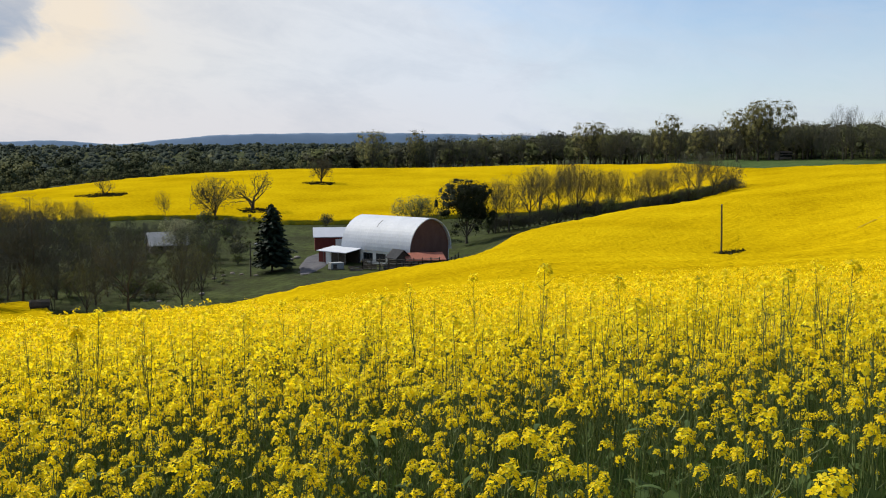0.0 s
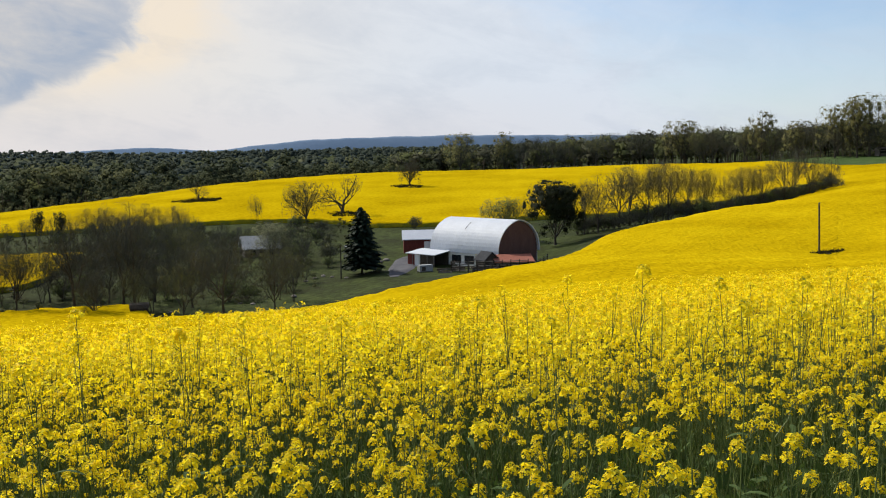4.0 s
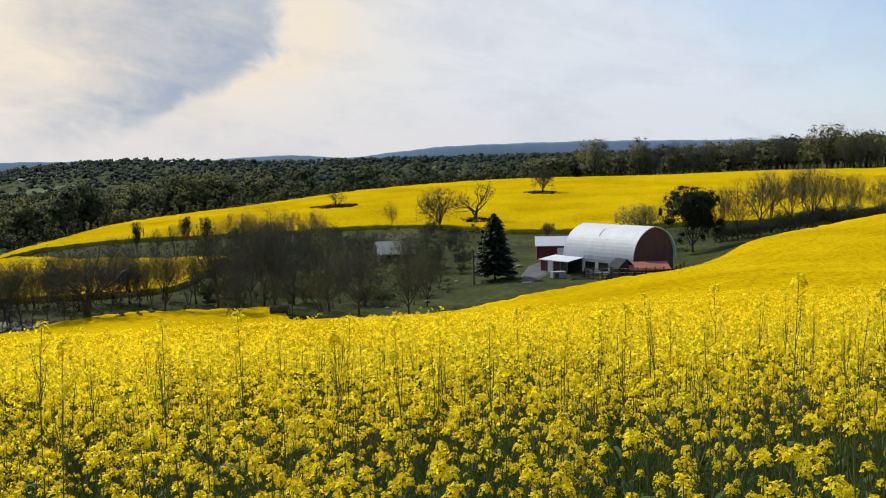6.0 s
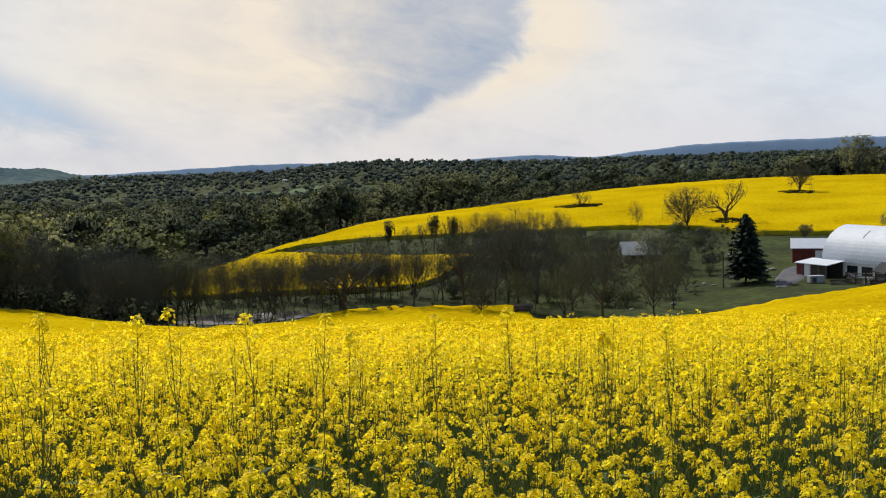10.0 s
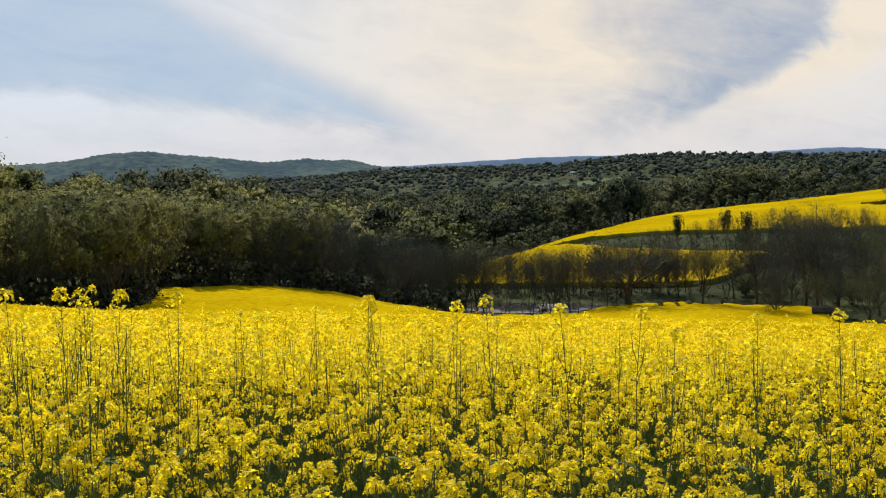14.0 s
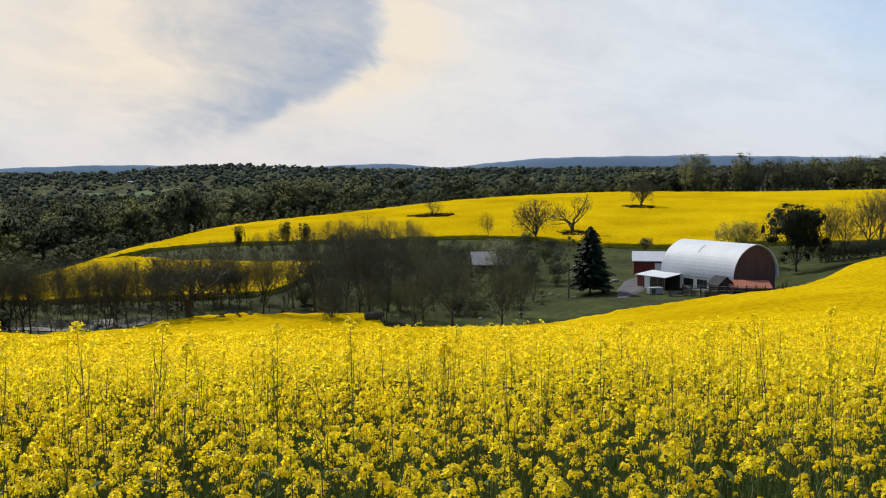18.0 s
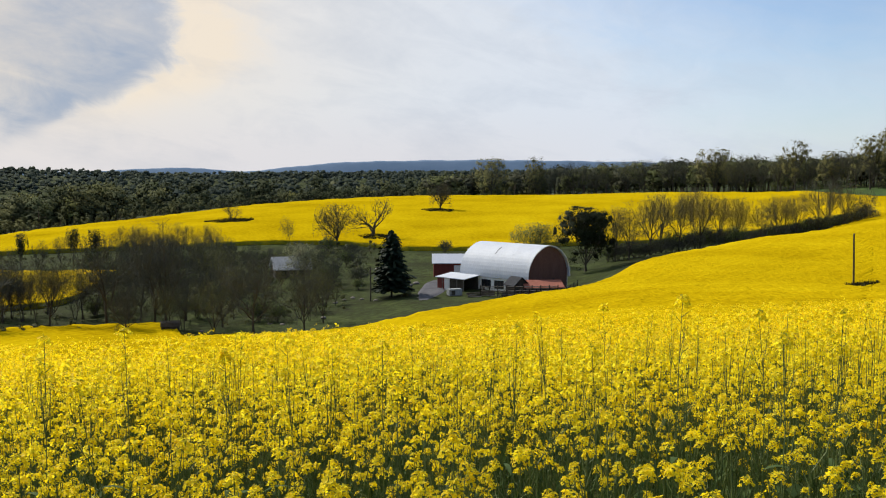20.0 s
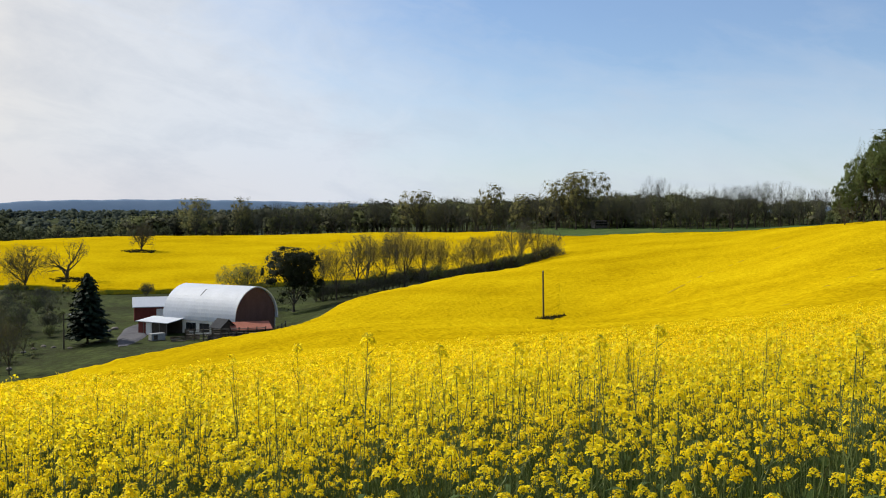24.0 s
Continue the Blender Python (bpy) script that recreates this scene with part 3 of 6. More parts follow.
def scatter_tris(geo, c, size, rng, m, out=None, loose=0.42, soft=None):
    """Small three-cornered leaves, turned at random, or roughly facing the ways out."""
    n = len(c)
    s = size * rng.uniform(0.6, 1.4, (n, 1))
    nrm = rng.normal(size=(n, 3)) if out is None else unit(out) + loose * rng.normal(size=(n, 3))
    u = unit(np.cross(nrm, rng.normal(size=(n, 3)))) * s
    w = unit(np.cross(nrm, u)) * s
    geo.add(np.stack([c - u * 0.8 - w * 0.6, c + u * 0.9 - w * 0.4, c + w], 1).reshape(-1, 3), np.arange(3 * n).reshape(-1, 3), m, None if soft is None else np.repeat(unit(soft), 3, 0))


def slivers(geo, p, d, length, width, rng, m):
    n = len(p)
    s = unit(np.cross(d, rng.normal(size=(n, 3)))) * np.reshape(width, (-1, 1))
    v = np.stack([p - s, p + s, p + d * np.reshape(length, (-1, 1))], 1).reshape(-1, 3)
    geo.add(v, np.arange(3 * n).reshape(-1, 3), m)


def ball(fine):
    """Corners and faces of a twelve-cornered ball, cut finer once if asked."""
    g = (1 + 5 ** 0.5) / 2
    v = [(-1, g, 0), (1, g, 0), (-1, -g, 0), (1, -g, 0), (0, -1, g), (0, 1, g), (0, -1, -g), (0, 1, -g), (g, 0, -1), (g, 0, 1), (-g, 0, -1), (-g, 0, 1)]
    v = [Vector(q).normalized() for q in v]
    f = [(a, b, c) for a, b, c in itertools.combinations(range(12), 3) if max((v[a] - v[b]).length, (v[b] - v[c]).length, (v[a] - v[c]).length) < 1.1]
    f = [(a, b, c) if (v[b] - v[a]).cross(v[c] - v[a]).dot(v[a]) > 0 else (a, c, b) for a, b, c in f]
    if fine:
        mids, out = {}, []
        for tri in f:
            m = []
            for a, b in ((0, 1), (1, 2), (2, 0)):
                key = tuple(sorted((tri[a], tri[b])))
                if key not in mids:
                    mids[key] = len(v)
                    v.append((v[tri[a]] + v[tri[b]]).normalized())
                m.append(mids[key])
            out += [(tri[0], m[0], m[2]), (tri[1], m[1], m[0]), (tri[2], m[2], m[1]), tuple(m)]
        f = out
    return np.array([tuple(q) for q in v]), np.array(f)


def branching(seed, h, width, kids=(6, 5, 4, 4, 4), trunk=0.26, stems=1, spread=0.75, up=0.30, lean=0.0, trunk_r=0.25, leaf=0, leaf_size=0.08, clump=0.25, tw=1.0, core=0.0, cores=60):
    """A tree that forks again and again into fine twigs, with leaves or buds about the tips. Returns two Geos."""
    rng = np.random.default_rng(seed)
    t, c = Geo(), Geo()
    a = np.arange(stems) * 2.4 + rng.uniform(0, 6.28)
    tilt = 0.05 if stems == 1 else 0.30
    P = np.stack([np.cos(a), np.sin(a), 0 * a], 1) * (0.0 if stems == 1 else trunk_r)
    D = unit(np.stack([np.cos(a) * tilt + lean, np.sin(a) * tilt, 1 + 0 * a], 1))
    ratio = (trunk, 0.34, 0.25, 0.165, 0.11, 0.075)
    span = h * trunk * rng.uniform(0.85, 1.15, stems)
    R = np.full(stems, trunk_r * (1.0 if stems == 1 else 0.62))
    for lev in range(len(kids) + 1):
        n = len(P)
        bend = rng.normal(0, 0.30 if lev else 0.10, (n, 3)) + np.array([0, 0, up * (0.9 if lev else 0.0)])

        def along(i, s):
            return P[i] + D[i] * (span[i] * s)[:, None] + bend[i] * (span[i] * s * s * 0.45)[:, None]

        if lev < 3:
            steps = np.linspace(0, 1, (6, 5, 3)[lev])
            for i in range(n):
                pts = along(np.full(len(steps), i), steps)
                pts[1:-1] += rng.normal(0, 0.02 * span[i], (len(steps) - 2, 3))
                thick = R[i] * (1 - 0.42 * steps)
                if lev == 0:
                    thick[0] *= 1.35
                (t if lev < 2 else c).tube(pts, thick, (8, 5, 3)[lev], 0)
        else:
            slivers(c, P, unit(along(np.arange(n), np.ones(n)) - P), span, np.maximum(R, (0.034, 0.025, 0.018)[min(2, lev - 3)] * tw), rng, 0)
        if lev == len(kids):
            tips = along(np.arange(n), rng.uniform(0.5, 1.05, n))
            break
        k = kids[lev]
        i, j = np.repeat(np.arange(n), k), np.tile(np.arange(k), n)
        s = np.where(j == 0, 1.0, rng.uniform(0.5 if lev == 0 else 0.25, 1.0, n * k))
        p = along(i, s)
        way = unit(D[i] + bend[i] * 0.8 * s[:, None])
        side = unit(np.cross(way, rng.normal(size=(n * k, 3))))
        if lev == 0:
            b = j * 2.4 + rng.uniform(-0.3, 0.3, n * k)
            side = np.stack([np.cos(b), np.sin(b), 0 * b], 1)
        ang = np.where(j == 0, rng.uniform(0.05, 0.35, n * k), rng.uniform(0.55, 1.25, n * k) * spread)
        d = unit(way * np.cos(ang)[:, None] + side * np.sin(ang)[:, None] + np.array([0, 0, up * 0.35]))
        span = h * ratio[lev + 1] * rng.uniform(0.6, 1.25, n * k) * np.where(j == 0, 1.1, 1.0)
        R = R[i] * (1 - 0.40 * s) * np.where(j == 0, 0.85, rng.uniform(0.45, 0.75, n * k))
        P, D = p, d
    if leaf:
        q = tips[rng.integers(0, len(tips), leaf)] + rng.normal(0, clump, (leaf, 3)) * np.array([1, 1, 0.75])
        mid = tips.mean(0)
        if core:
            # most leaves lie on clumps at the branch ends
            ball_v, ball_f = ball(False)
            heads = mid + (tips[rng.integers(0, len(tips), cores)] - mid) * 0.93
            for c0 in heads:
                v = c0 + ball_v * core * 0.72 * rng.uniform(0.5, 1.25, (12, 1)) * np.array([1, 1, 0.7])
                c.add(v, ball_f, 1, unit(ball_v * 0.3 + 0.6 * unit(v - mid) + np.array([0, 0, 0.6]) + 0.2 * rng.normal(size=v.shape)))
            on = unit(rng.normal(size=(leaf, 3)) + np.array([0, 0, 0.2]))
            on_clump = heads[rng.integers(0, cores, leaf)] + on * core * rng.uniform(0.7, 1.35, (leaf, 1)) * np.array([1, 1, 0.75])
            q = np.where((rng.random(leaf) < 0.75)[:, None], on_clump, q)
        face = unit(q - mid) * np.array([1, 1, 0.8]) + np.array([0, 0, 0.7])
        scatter_tris(c, q, leaf_size, rng, 1, face, 0.7, unit(face) + 0.35 * rng.normal(size=(leaf, 3)))
    # sized to height and width, the farthest twigs drawn in to a rounded crown
    off = np.array([lean * h * 0.5, 0.0])
    sx = width / (2 * np.percentile(np.hypot(tips[:, 0] - off[0], tips[:, 1]), 90))
    sz = h / np.percentile(tips[:, 2], 93)

    def rounded(v):
        v = v * np.array([sx, sx, sz])
        z0, r0 = 0.72 * h, 0.36 * width
        v[:, 2] = np.where(v[:, 2] > z0, z0 + 0.30 * h * np.tanh((v[:, 2] - z0) / (0.30 * h)), v[:, 2])
        d = v[:, :2] - off * sx
        rr = np.hypot(d[:, 0], d[:, 1]) + 1e-6
        dome = np.sqrt(np.clip(1 - np.clip((v[:, 2] / h - 0.55) / 0.52, 0, 1) ** 2, 0.12, 1))
        lim = r0 * dome
        new_r = np.where(rr > lim, lim + 0.16 * width * np.tanh((rr - lim) / (0.16 * width)), rr)
        v[:, :2] = off * sx + d * (new_r / rr)[:, None]
        return v

    for g in (t, c):
        g.v = [rounded(v) for v in g.v]
    return t, c


def spruce(seed, h, width):
    rng = np.random.default_rng(seed)
    t, c = Geo(), Geo()
    t.tube([(0, 0, 0), (0.03, 0, h * 0.5), (0, 0, h)], [0.2, 0.12, 0.02], 7)
    for i in range(26):
        q = 0.15 + 0.84 * i / 25
        ln = width * 0.5 * (1 - q) ** 0.55 * rng.uniform(0.8, 1.1) + 0.15
        m = 11 if q < 0.7 else 7
        for j in range(m):
            a = 2 * math.pi * (j + rng.uniform(-0.3, 0.3)) / m + i
            d = np.array([math.cos(a), math.sin(a), 0])
            l = ln * rng.uniform(0.7, 1.12)
            s = np.linspace(0.1, 1, 7)[:, None]
            pts = np.array([0, 0, h * q]) + d * l * s + np.array([0, 0, 1.0]) * (-0.25 * l * s + 0.12 * l * s ** 3)
            side = np.array([-d[1], d[0], 0])
            n = len(pts)
            w = side * (0.16 + 0.13 * l * (1 - s * 0.6)) + rng.normal(0, 0.05, (n, 3))
            droop = d * l * 0.1 + np.array([0, 0, -0.12]) + rng.normal(0, 0.04, (n, 3))
            c.quads(pts, w, droop, 0)
            c.quads(pts + rng.normal(0, 0.08, (n, 3)), w * 0.6 + np.array([0, 0, 0.1]), droop * 1.2, 0)
    return t, c


def plant_tree(kind, geos, mats_crown, az, r, rz, label, scale=1.0, sink=0.15, group="", category="tree"):
    """Sets up the first tree of a kind, or copies it."""
    x, y, z = at(az, r)
    if kind not in FIRST:
        ob = thing(kind[0], x, y, z - sink, rz, label, category, group)
        part("trunk", geos[0], [M_BARK], ob, smooth=True)
        part("crown", geos[1], mats_crown, ob, smooth=True)
        ob.scale = (scale,) * 3
        FIRST[kind] = ob
        return ob
    src = FIRST[kind]
    ob = copy_thing(src, pose(x, y, z - sink, 0, 0, rz))
    ob.scale = (scale,) * 3
    return tagged(ob, label, category, group)


FIRST = {}
# name of kind: height, maker, crown materials
KINDS = {}


def kind_of(name, title, h, mats, *args, **kw):
    KINDS[name] = (title, h, branching(*args, h=h, **kw), mats)


TWIGGY = [M_TWIG, LEAVES["bare"]]
for i in range(5):
    kind_of("bare%d" % i, "bare_tree", 13.0, TWIGGY, 10 + i, width=(10.5, 13, 11.5, 12.5, 10)[i], kids=((6, 5, 5, 4, 4), (7, 5, 4, 5, 4), (6, 6, 4, 4, 4), (5, 6, 5, 4, 4), (6, 5, 4, 5, 4))[i], trunk=(0.26, 0.16, 0.30, 0.22, 0.30)[i], leaf=700, leaf_size=0.07, clump=0.25, trunk_r=0.28, spread=(0.9, 0.95, 0.85, 0.95, 0.8)[i], up=(0.18, 0.22, 0.18, 0.15, 0.25)[i], tw=1.05)
for i in range(3):
    kind_of("stem%d" % i, "bare_tree", 13.0, TWIGGY, 25 + i, width=(9.5, 8.5, 10.5)[i], kids=(4, 5, 4, 4, 3), stems=2, trunk=0.26, leaf=900, leaf_size=0.075, clump=0.3, trunk_r=0.24, spread=0.85, up=0.2, tw=1.05)
kind_of("spread", "bare_tree", 12.0, TWIGGY, 21, width=17, kids=(6, 5, 5, 4, 4), trunk=0.26, leaf=200, leaf_size=0.06, clump=0.2, trunk_r=0.5, spread=1.0, up=0.16, tw=1.3)
kind_of("fieldtree", "bare_tree", 12.0, TWIGGY, 22, width=10.3, kids=(7, 5, 5, 4, 4), trunk=0.30, leaf=200, leaf_size=0.07, clump=0.2, trunk_r=0.42, spread=0.9, up=0.2, tw=2.0)
kind_of("fan", "bare_tree", 12.0, TWIGGY, 24, width=13.3, kids=(8, 5, 5, 4, 4), trunk=0.15, leaf=200, leaf_size=0.07, clump=0.2, trunk_r=0.36, spread=0.9, up=0.22, tw=1.6)
kind_of("forked", "bare_tree", 12.0, TWIGGY, 23, width=14, kids=(4, 4, 4, 4, 4), trunk=0.30, trunk_r=0.62, spread=0.85, up=0.25, tw=2.0)
for i in range(3):
    kind_of("thin%d" % i, "bare_tree", 12.0, TWIGGY, 30 + i, width=6.5, kids=(5, 5, 4, 4, 3), trunk=0.34, leaf=350, leaf_size=0.07, clump=0.25, trunk_r=0.18, lean=(-0.16, 0.05, 0.2)[i], spread=0.8, up=0.25)
for i in range(3):
    kind_of("olive%d" % i, "budding_tree", 13.0, [M_TWIG, LEAVES["olive"]], 40 + i, width=(9.5, 11, 10)[i], kids=(6, 5, 4, 4, 3), trunk=0.2, leaf=3200, leaf_size=0.085, clump=0.28, trunk_r=0.23, spread=0.75)
for i in range(4):
    kind_of("wood%d" % i, "woodland_tree", 18.0, [M_TWIG, LEAVES[("fresh", "spring", "green", "spring")[i]]], 50 + i, width=12.0 + (i % 2) * 2.5, kids=(7, 5, 4, 3, 3), trunk=0.2, core=1.15, cores=64, leaf=5200, leaf_size=0.21, clump=0.5, trunk_r=0.3, spread=0.75, up=0.35)
for i in range(2):
    kind_of("oak%d" % i, "oak_tree", 19.0, [M_TWIG, LEAVES["gold"]], 60 + i, width=(17, 14)[i], kids=(6, 5, 5, 4, 3), trunk=0.27, core=0.8, cores=70, leaf=4600, leaf_size=0.21, clump=0.34, trunk_r=0.5, spread=0.95, up=0.15, tw=1.5)
kind_of("round", "dense_tree", 14.0, [M_TWIG, LEAVES["maroon"]], 70, width=13.5, kids=(7, 5, 4, 3, 3), trunk=0.17, core=1.25, cores=120, leaf=9000, leaf_size=0.19, clump=0.5, trunk_r=0.32, spread=0.85)
kind_of("lime", "leafing_tree", 9.5, [M_TWIG, LEAVES["fresh"]], 74, width=12.0, kids=(7, 5, 4, 4, 3), trunk=0.14, leaf=4600, leaf_size=0.11, clump=0.3, trunk_r=0.22, spread=0.85)
kind_of("blossom", "leafing_tree", 8.0, [M_TWIG, LEAVES["pale"]], 76, width=9.0, kids=(7, 5, 4, 3, 3), trunk=0.14, leaf=3800, leaf_size=0.11, clump=0.35, trunk_r=0.2, spread=0.85)
kind_of("shrub0", "shrub", 4.0, TWIGGY, 80, width=5.5, kids=(4, 4, 4, 3), stems=5, trunk=0.18, leaf=500, leaf_size=0.07, clump=0.2, trunk_r=0.08, spread=0.8)
kind_of("shrub1", "shrub", 4.0, [M_TWIG, LEAVES["green"]], 81, width=5.0, kids=(4, 4, 3, 3), stems=5, trunk=0.18, leaf=1500, leaf_size=0.10, clump=0.22, trunk_r=0.08, spread=0.8)
KINDS["spruce"] = ("spruce_tree", 12.0, spruce(90, 12.0, 8.4), [M_NEEDLE])
kind_of("bush_tree", "small_tree", 6.0, [M_TWIG, LEAVES["maroon"]], 95, width=2.6, kids=(6, 4, 3, 3), trunk=0.1, leaf=2200, leaf_size=0.14, clump=0.3, trunk_r=0.1, spread=0.5, up=0.6)
TREE_RNG = random.Random(5)


def tree(name, az, r, h, label, group="", turn=None):
    title, h0, geos, mats = KINDS[name]
    rz = TREE_RNG.uniform(0, 360) if turn is None else turn
    return plant_tree((title, name), geos, mats, az, r, rz, label, h / h0, group=group, category="shrub" if "shrub" in title else "tree")


def height_to(az, r, el):
    """Height of a tree whose top stands at that angle over the eye's level."""
    return math.tan(radians(el)) * r - (at(az, r)[2] - EYE)


def tree_to(name, az, r, el, label, group="", turn=None):
    return tree(name, az, r, height_to(az, r, el), label, group, turn)


# single trees
tree("spruce", -9.7, 189, 12.6, "tall dark green spruce beside the gravel drive")
tree("round", 1.35, 222, 14.6, "dense round tree with dark reddish-green leaves behind the barn")
tree("lime", -1.5, 236, 10.5, "spreading tree with fresh yellow-green leaves")
tree_to("fan", -12.78, 281, -1.78, "broad bare tree at the foot of the yellow hill")
tree_to("forked", -10.75, 293, -1.5, "bare spreading tree with forked limbs at the field's edge", turn=75)
tree_to("fieldtree", -6.9, 368, -0.62, "lone bare tree in the yellow field")
tree_to("forked", -18.6, 343, -1.75, "small bare tree on a weedy island in the field")
tree("shrub0", -6.67, 262, 3.8, "small bare shrub behind the red shed")
tree_to("stem1", -15.5, 281, -2.5, "thin bare tree at the foot of the hill")
tree_to("blossom", -14.8, 219, -4.05, "pale round tree in front of the farmhouse")
# row along the lower edge of the near field
for k, az, r, el, what in (("spread", -32.37, 166, -4.15, "dark wide-spreading bare tree"), ("thin0", -33.5, 166, -4.5, "leaning bare tree"), ("thin0", -35.6, 160, -4.75, "bare tree with a leaning trunk"), ("thin1", -33.0, 168, -5.4, "thin bare tree"),
                           ("bare4", -28.3, 171, -4.35, "upright bare tree"), ("thin2", -28.9, 171, -4.9, "thin bare tree"), ("bare2", -25.4, 170, -3.45, "tall bare tree"), ("bare0", -22.3, 170, -2.65, "tall broad bare tree"), ("bare4", -22.9, 171, -3.3, "tall bare tree"),
                           ("olive1", -19.7, 154, -5.9, "budding tree"), ("bare3", -17.55, 153, -4.6, "bare tree"), ("olive2", -18.6, 176, -5.2, "budding tree"), ("bare0", -14.7, 154, -4.95, "round bare tree"), ("olive0", -13.6, 166, -5.3, "budding tree")):
    tree_to(k, az, r, el, what + " below the rape field", "trees along the field edge")
# thicket in the valley round the house
for i in range(46):
    az = TREE_RNG.uniform(-24.5, -11.2)
    r = TREE_RNG.uniform(186, 268)
    if -12.8 < az and r < 215:
        continue
    if -16.3 < az < -14.2 and r < 232:
        continue
    k = TREE_RNG.choice(["bare0", "bare1", "stem2", "bare3", "olive0", "bare4", "olive2", "stem0"])
    top = (-3.3 if az < -18.5 else -4.15) - 1.3 * TREE_RNG.random() ** 1.5
    tree(k, az, r, max(3.5, min(13.5, height_to(az, r, top))), "bare or budding tree in the farm valley", "valley trees")
for i in range(40):
    az, r = TREE_RNG.uniform(-26, -11), TREE_RNG.uniform(205, 272)
    if -16.5 < az < -14 and r < 236:
        continue
    tree(TREE_RNG.choice(["shrub0", "shrub1"]), az, r, TREE_RNG.uniform(2.5, 5), "low shrub in the farm valley", "valley shrubs")
# hazy row of bare trees along the bank below the hill
for az, r, el, k in ((-24.6, 262, -2.95, "stem0"), (-24.0, 258, -2.85, "bare4"), (-23.2, 264, -3.0, "stem2"), (-22.4, 262, -2.8, "stem1"), (-21.6, 260, -2.75, "stem0"), (-20.9, 266, -2.95, "stem2"), (-20.2, 262, -2.9, "bare4"), (-19.6, 266, -3.0, "stem1"), (-28.6, 258, -3.6, "stem2"), (-27.6, 256, -3.4, "bare4"), (-26.5, 258, -3.3, "stem0"), (-25.3, 262, -3.2, "stem1"), (-30.9, 252, -4.0, "bare1"), (-30.0, 250, -3.9, "stem2")):
    tree_to(k, az, r, el, "bare tree on the bank below the hill", "bank row")
for az, r, el in ((-15.9, 214, -5.5), (-15.2, 210, -5.6), (-14.6, 212, -4.9), (-14.0, 214, -4.7), (-14.1, 200, -5.4), (-16.9, 206, -5.6), (-13.4, 188, -5.9), (-12.9, 186, -6.2), (-14.0, 178, -6.6)):
    tree_to("olive1", az, r, el, "small greening tree near the farmhouse", "house trees")
for az, r, h in ((-26.6, 186, 9), (-24.2, 184, 10), (-30.6, 190, 8.5), (-23.6, 180, 9.5)):
    tree(TREE_RNG.choice(["bare0", "bare3", "bare2"]), az, r, h, "dark bare tree in the meadow below the hill", "meadow trees")
for az, r, h in ((-25.0, 192, 4.5), (-26.0, 190, 3.8), (-17.2, 172, 4), (-16.2, 170, 3.5), (-20.6, 180, 4.5)):
    tree("shrub1", az, r, h, "dark leafy shrub on the meadow", "meadow shrubs")
for i in range(13):
    az, r = TREE_RNG.uniform(-24.5, -13.2), TREE_RNG.uniform(160, 186)
    if -16.6 < az < -15.2:
        continue
    tree(TREE_RNG.choice(["bare4", "bare2", "stem0", "olive0", "olive2", "bare1"]), az, r, TREE_RNG.uniform(6, 10.5), "dark bare tree on the valley floor", "valley floor trees")
# bare trees before the lower yellow field
for i in range(22):
    az = -39.5 + 15.5 * (i + TREE_RNG.random()) / 22
    tree_to(TREE_RNG.choice(["bare0", "bare2", "bare3", "bare4", "stem2"]), az, TREE_RNG.uniform(186, 199), -4.7 - 0.9 * TREE_RNG.random(), "hazy bare tree before the lower rape field", "lower field trees")
# trees round the pond
for i in range(52):
    az = -43.8 + 14.5 * (i + TREE_RNG.random()) / 52
    k = TREE_RNG.choice(["thin0", "stem1", "thin2", "stem0", "thin1", "stem2", "bare4"])
    r = TREE_RNG.uniform(159, 163) if i % 2 and az < -34 else TREE_RNG.uniform(186, 198)
    tree_to(k, az, r, float(np.interp(az, [-44, -41, -38, -34, -32], [-4.4, -4.6, -5.0, -4.8, -4.6])) - 1.2 * TREE_RNG.random() ** 2, "thin bare tree on the pond's bank", "pond trees")
for az, r, el, k in ((-40.9, 160, -4.3, "olive1"), (-45.0, 158, -4.6, "bare3"), (-44.2, 162, -4.7, "bare0"), (-42.4, 166, -5.2, "olive2")):
    tree_to(k, az, r, el, "budding tree beside the pond", "pond trees")
for az, r, el in ((-29.6, 256, -3.22), (-27.0, 262, -3.0), (-25.9, 260, -3.08)):
    tree_to("bush_tree", az, r, el, "small dark dense tree on the grassy bank", "bank trees")
# hedgerow in the gully behind the brow
HEDGE_TOP = [(2.85, -1.8), (3.8, -1.15), (5.7, -0.95), (7.3, -0.72), (8.9, -1.15), (10.1, -1.35), (11.7, -1.2), (12.9, -0.9), (14.1, 0.0), (15.9, -0.5), (16.5, -1.2)]
for i in range(18):
    q = (i + TREE_RNG.uniform(0, 0.9)) / 18
    az = 3.0 + 13.2 * q
    r = 232 + 46 * q + TREE_RNG.uniform(-4, 10)
    h = height_to(az, r, float(curve(HEDGE_TOP, az)) - TREE_RNG.uniform(0, 0.25) - 0.7 * (i % 3 == 1) * TREE_RNG.random())
    tree(TREE_RNG.choice(["stem0", "bare4", "stem2", "bare2", "bare0", "bare4"]), az, r, max(5.0, h), "bare hedgerow tree behind the brow of the field", "hedgerow")
for i in range(48):
    q = i / 48
    tree("shrub0" if i % 3 else "shrub1", 2.6 + 13.9 * q, 230 + 48 * q + TREE_RNG.uniform(-3, 8), TREE_RNG.uniform(3, 5.5), "undergrowth of the hedgerow", "hedgerow shrubs")
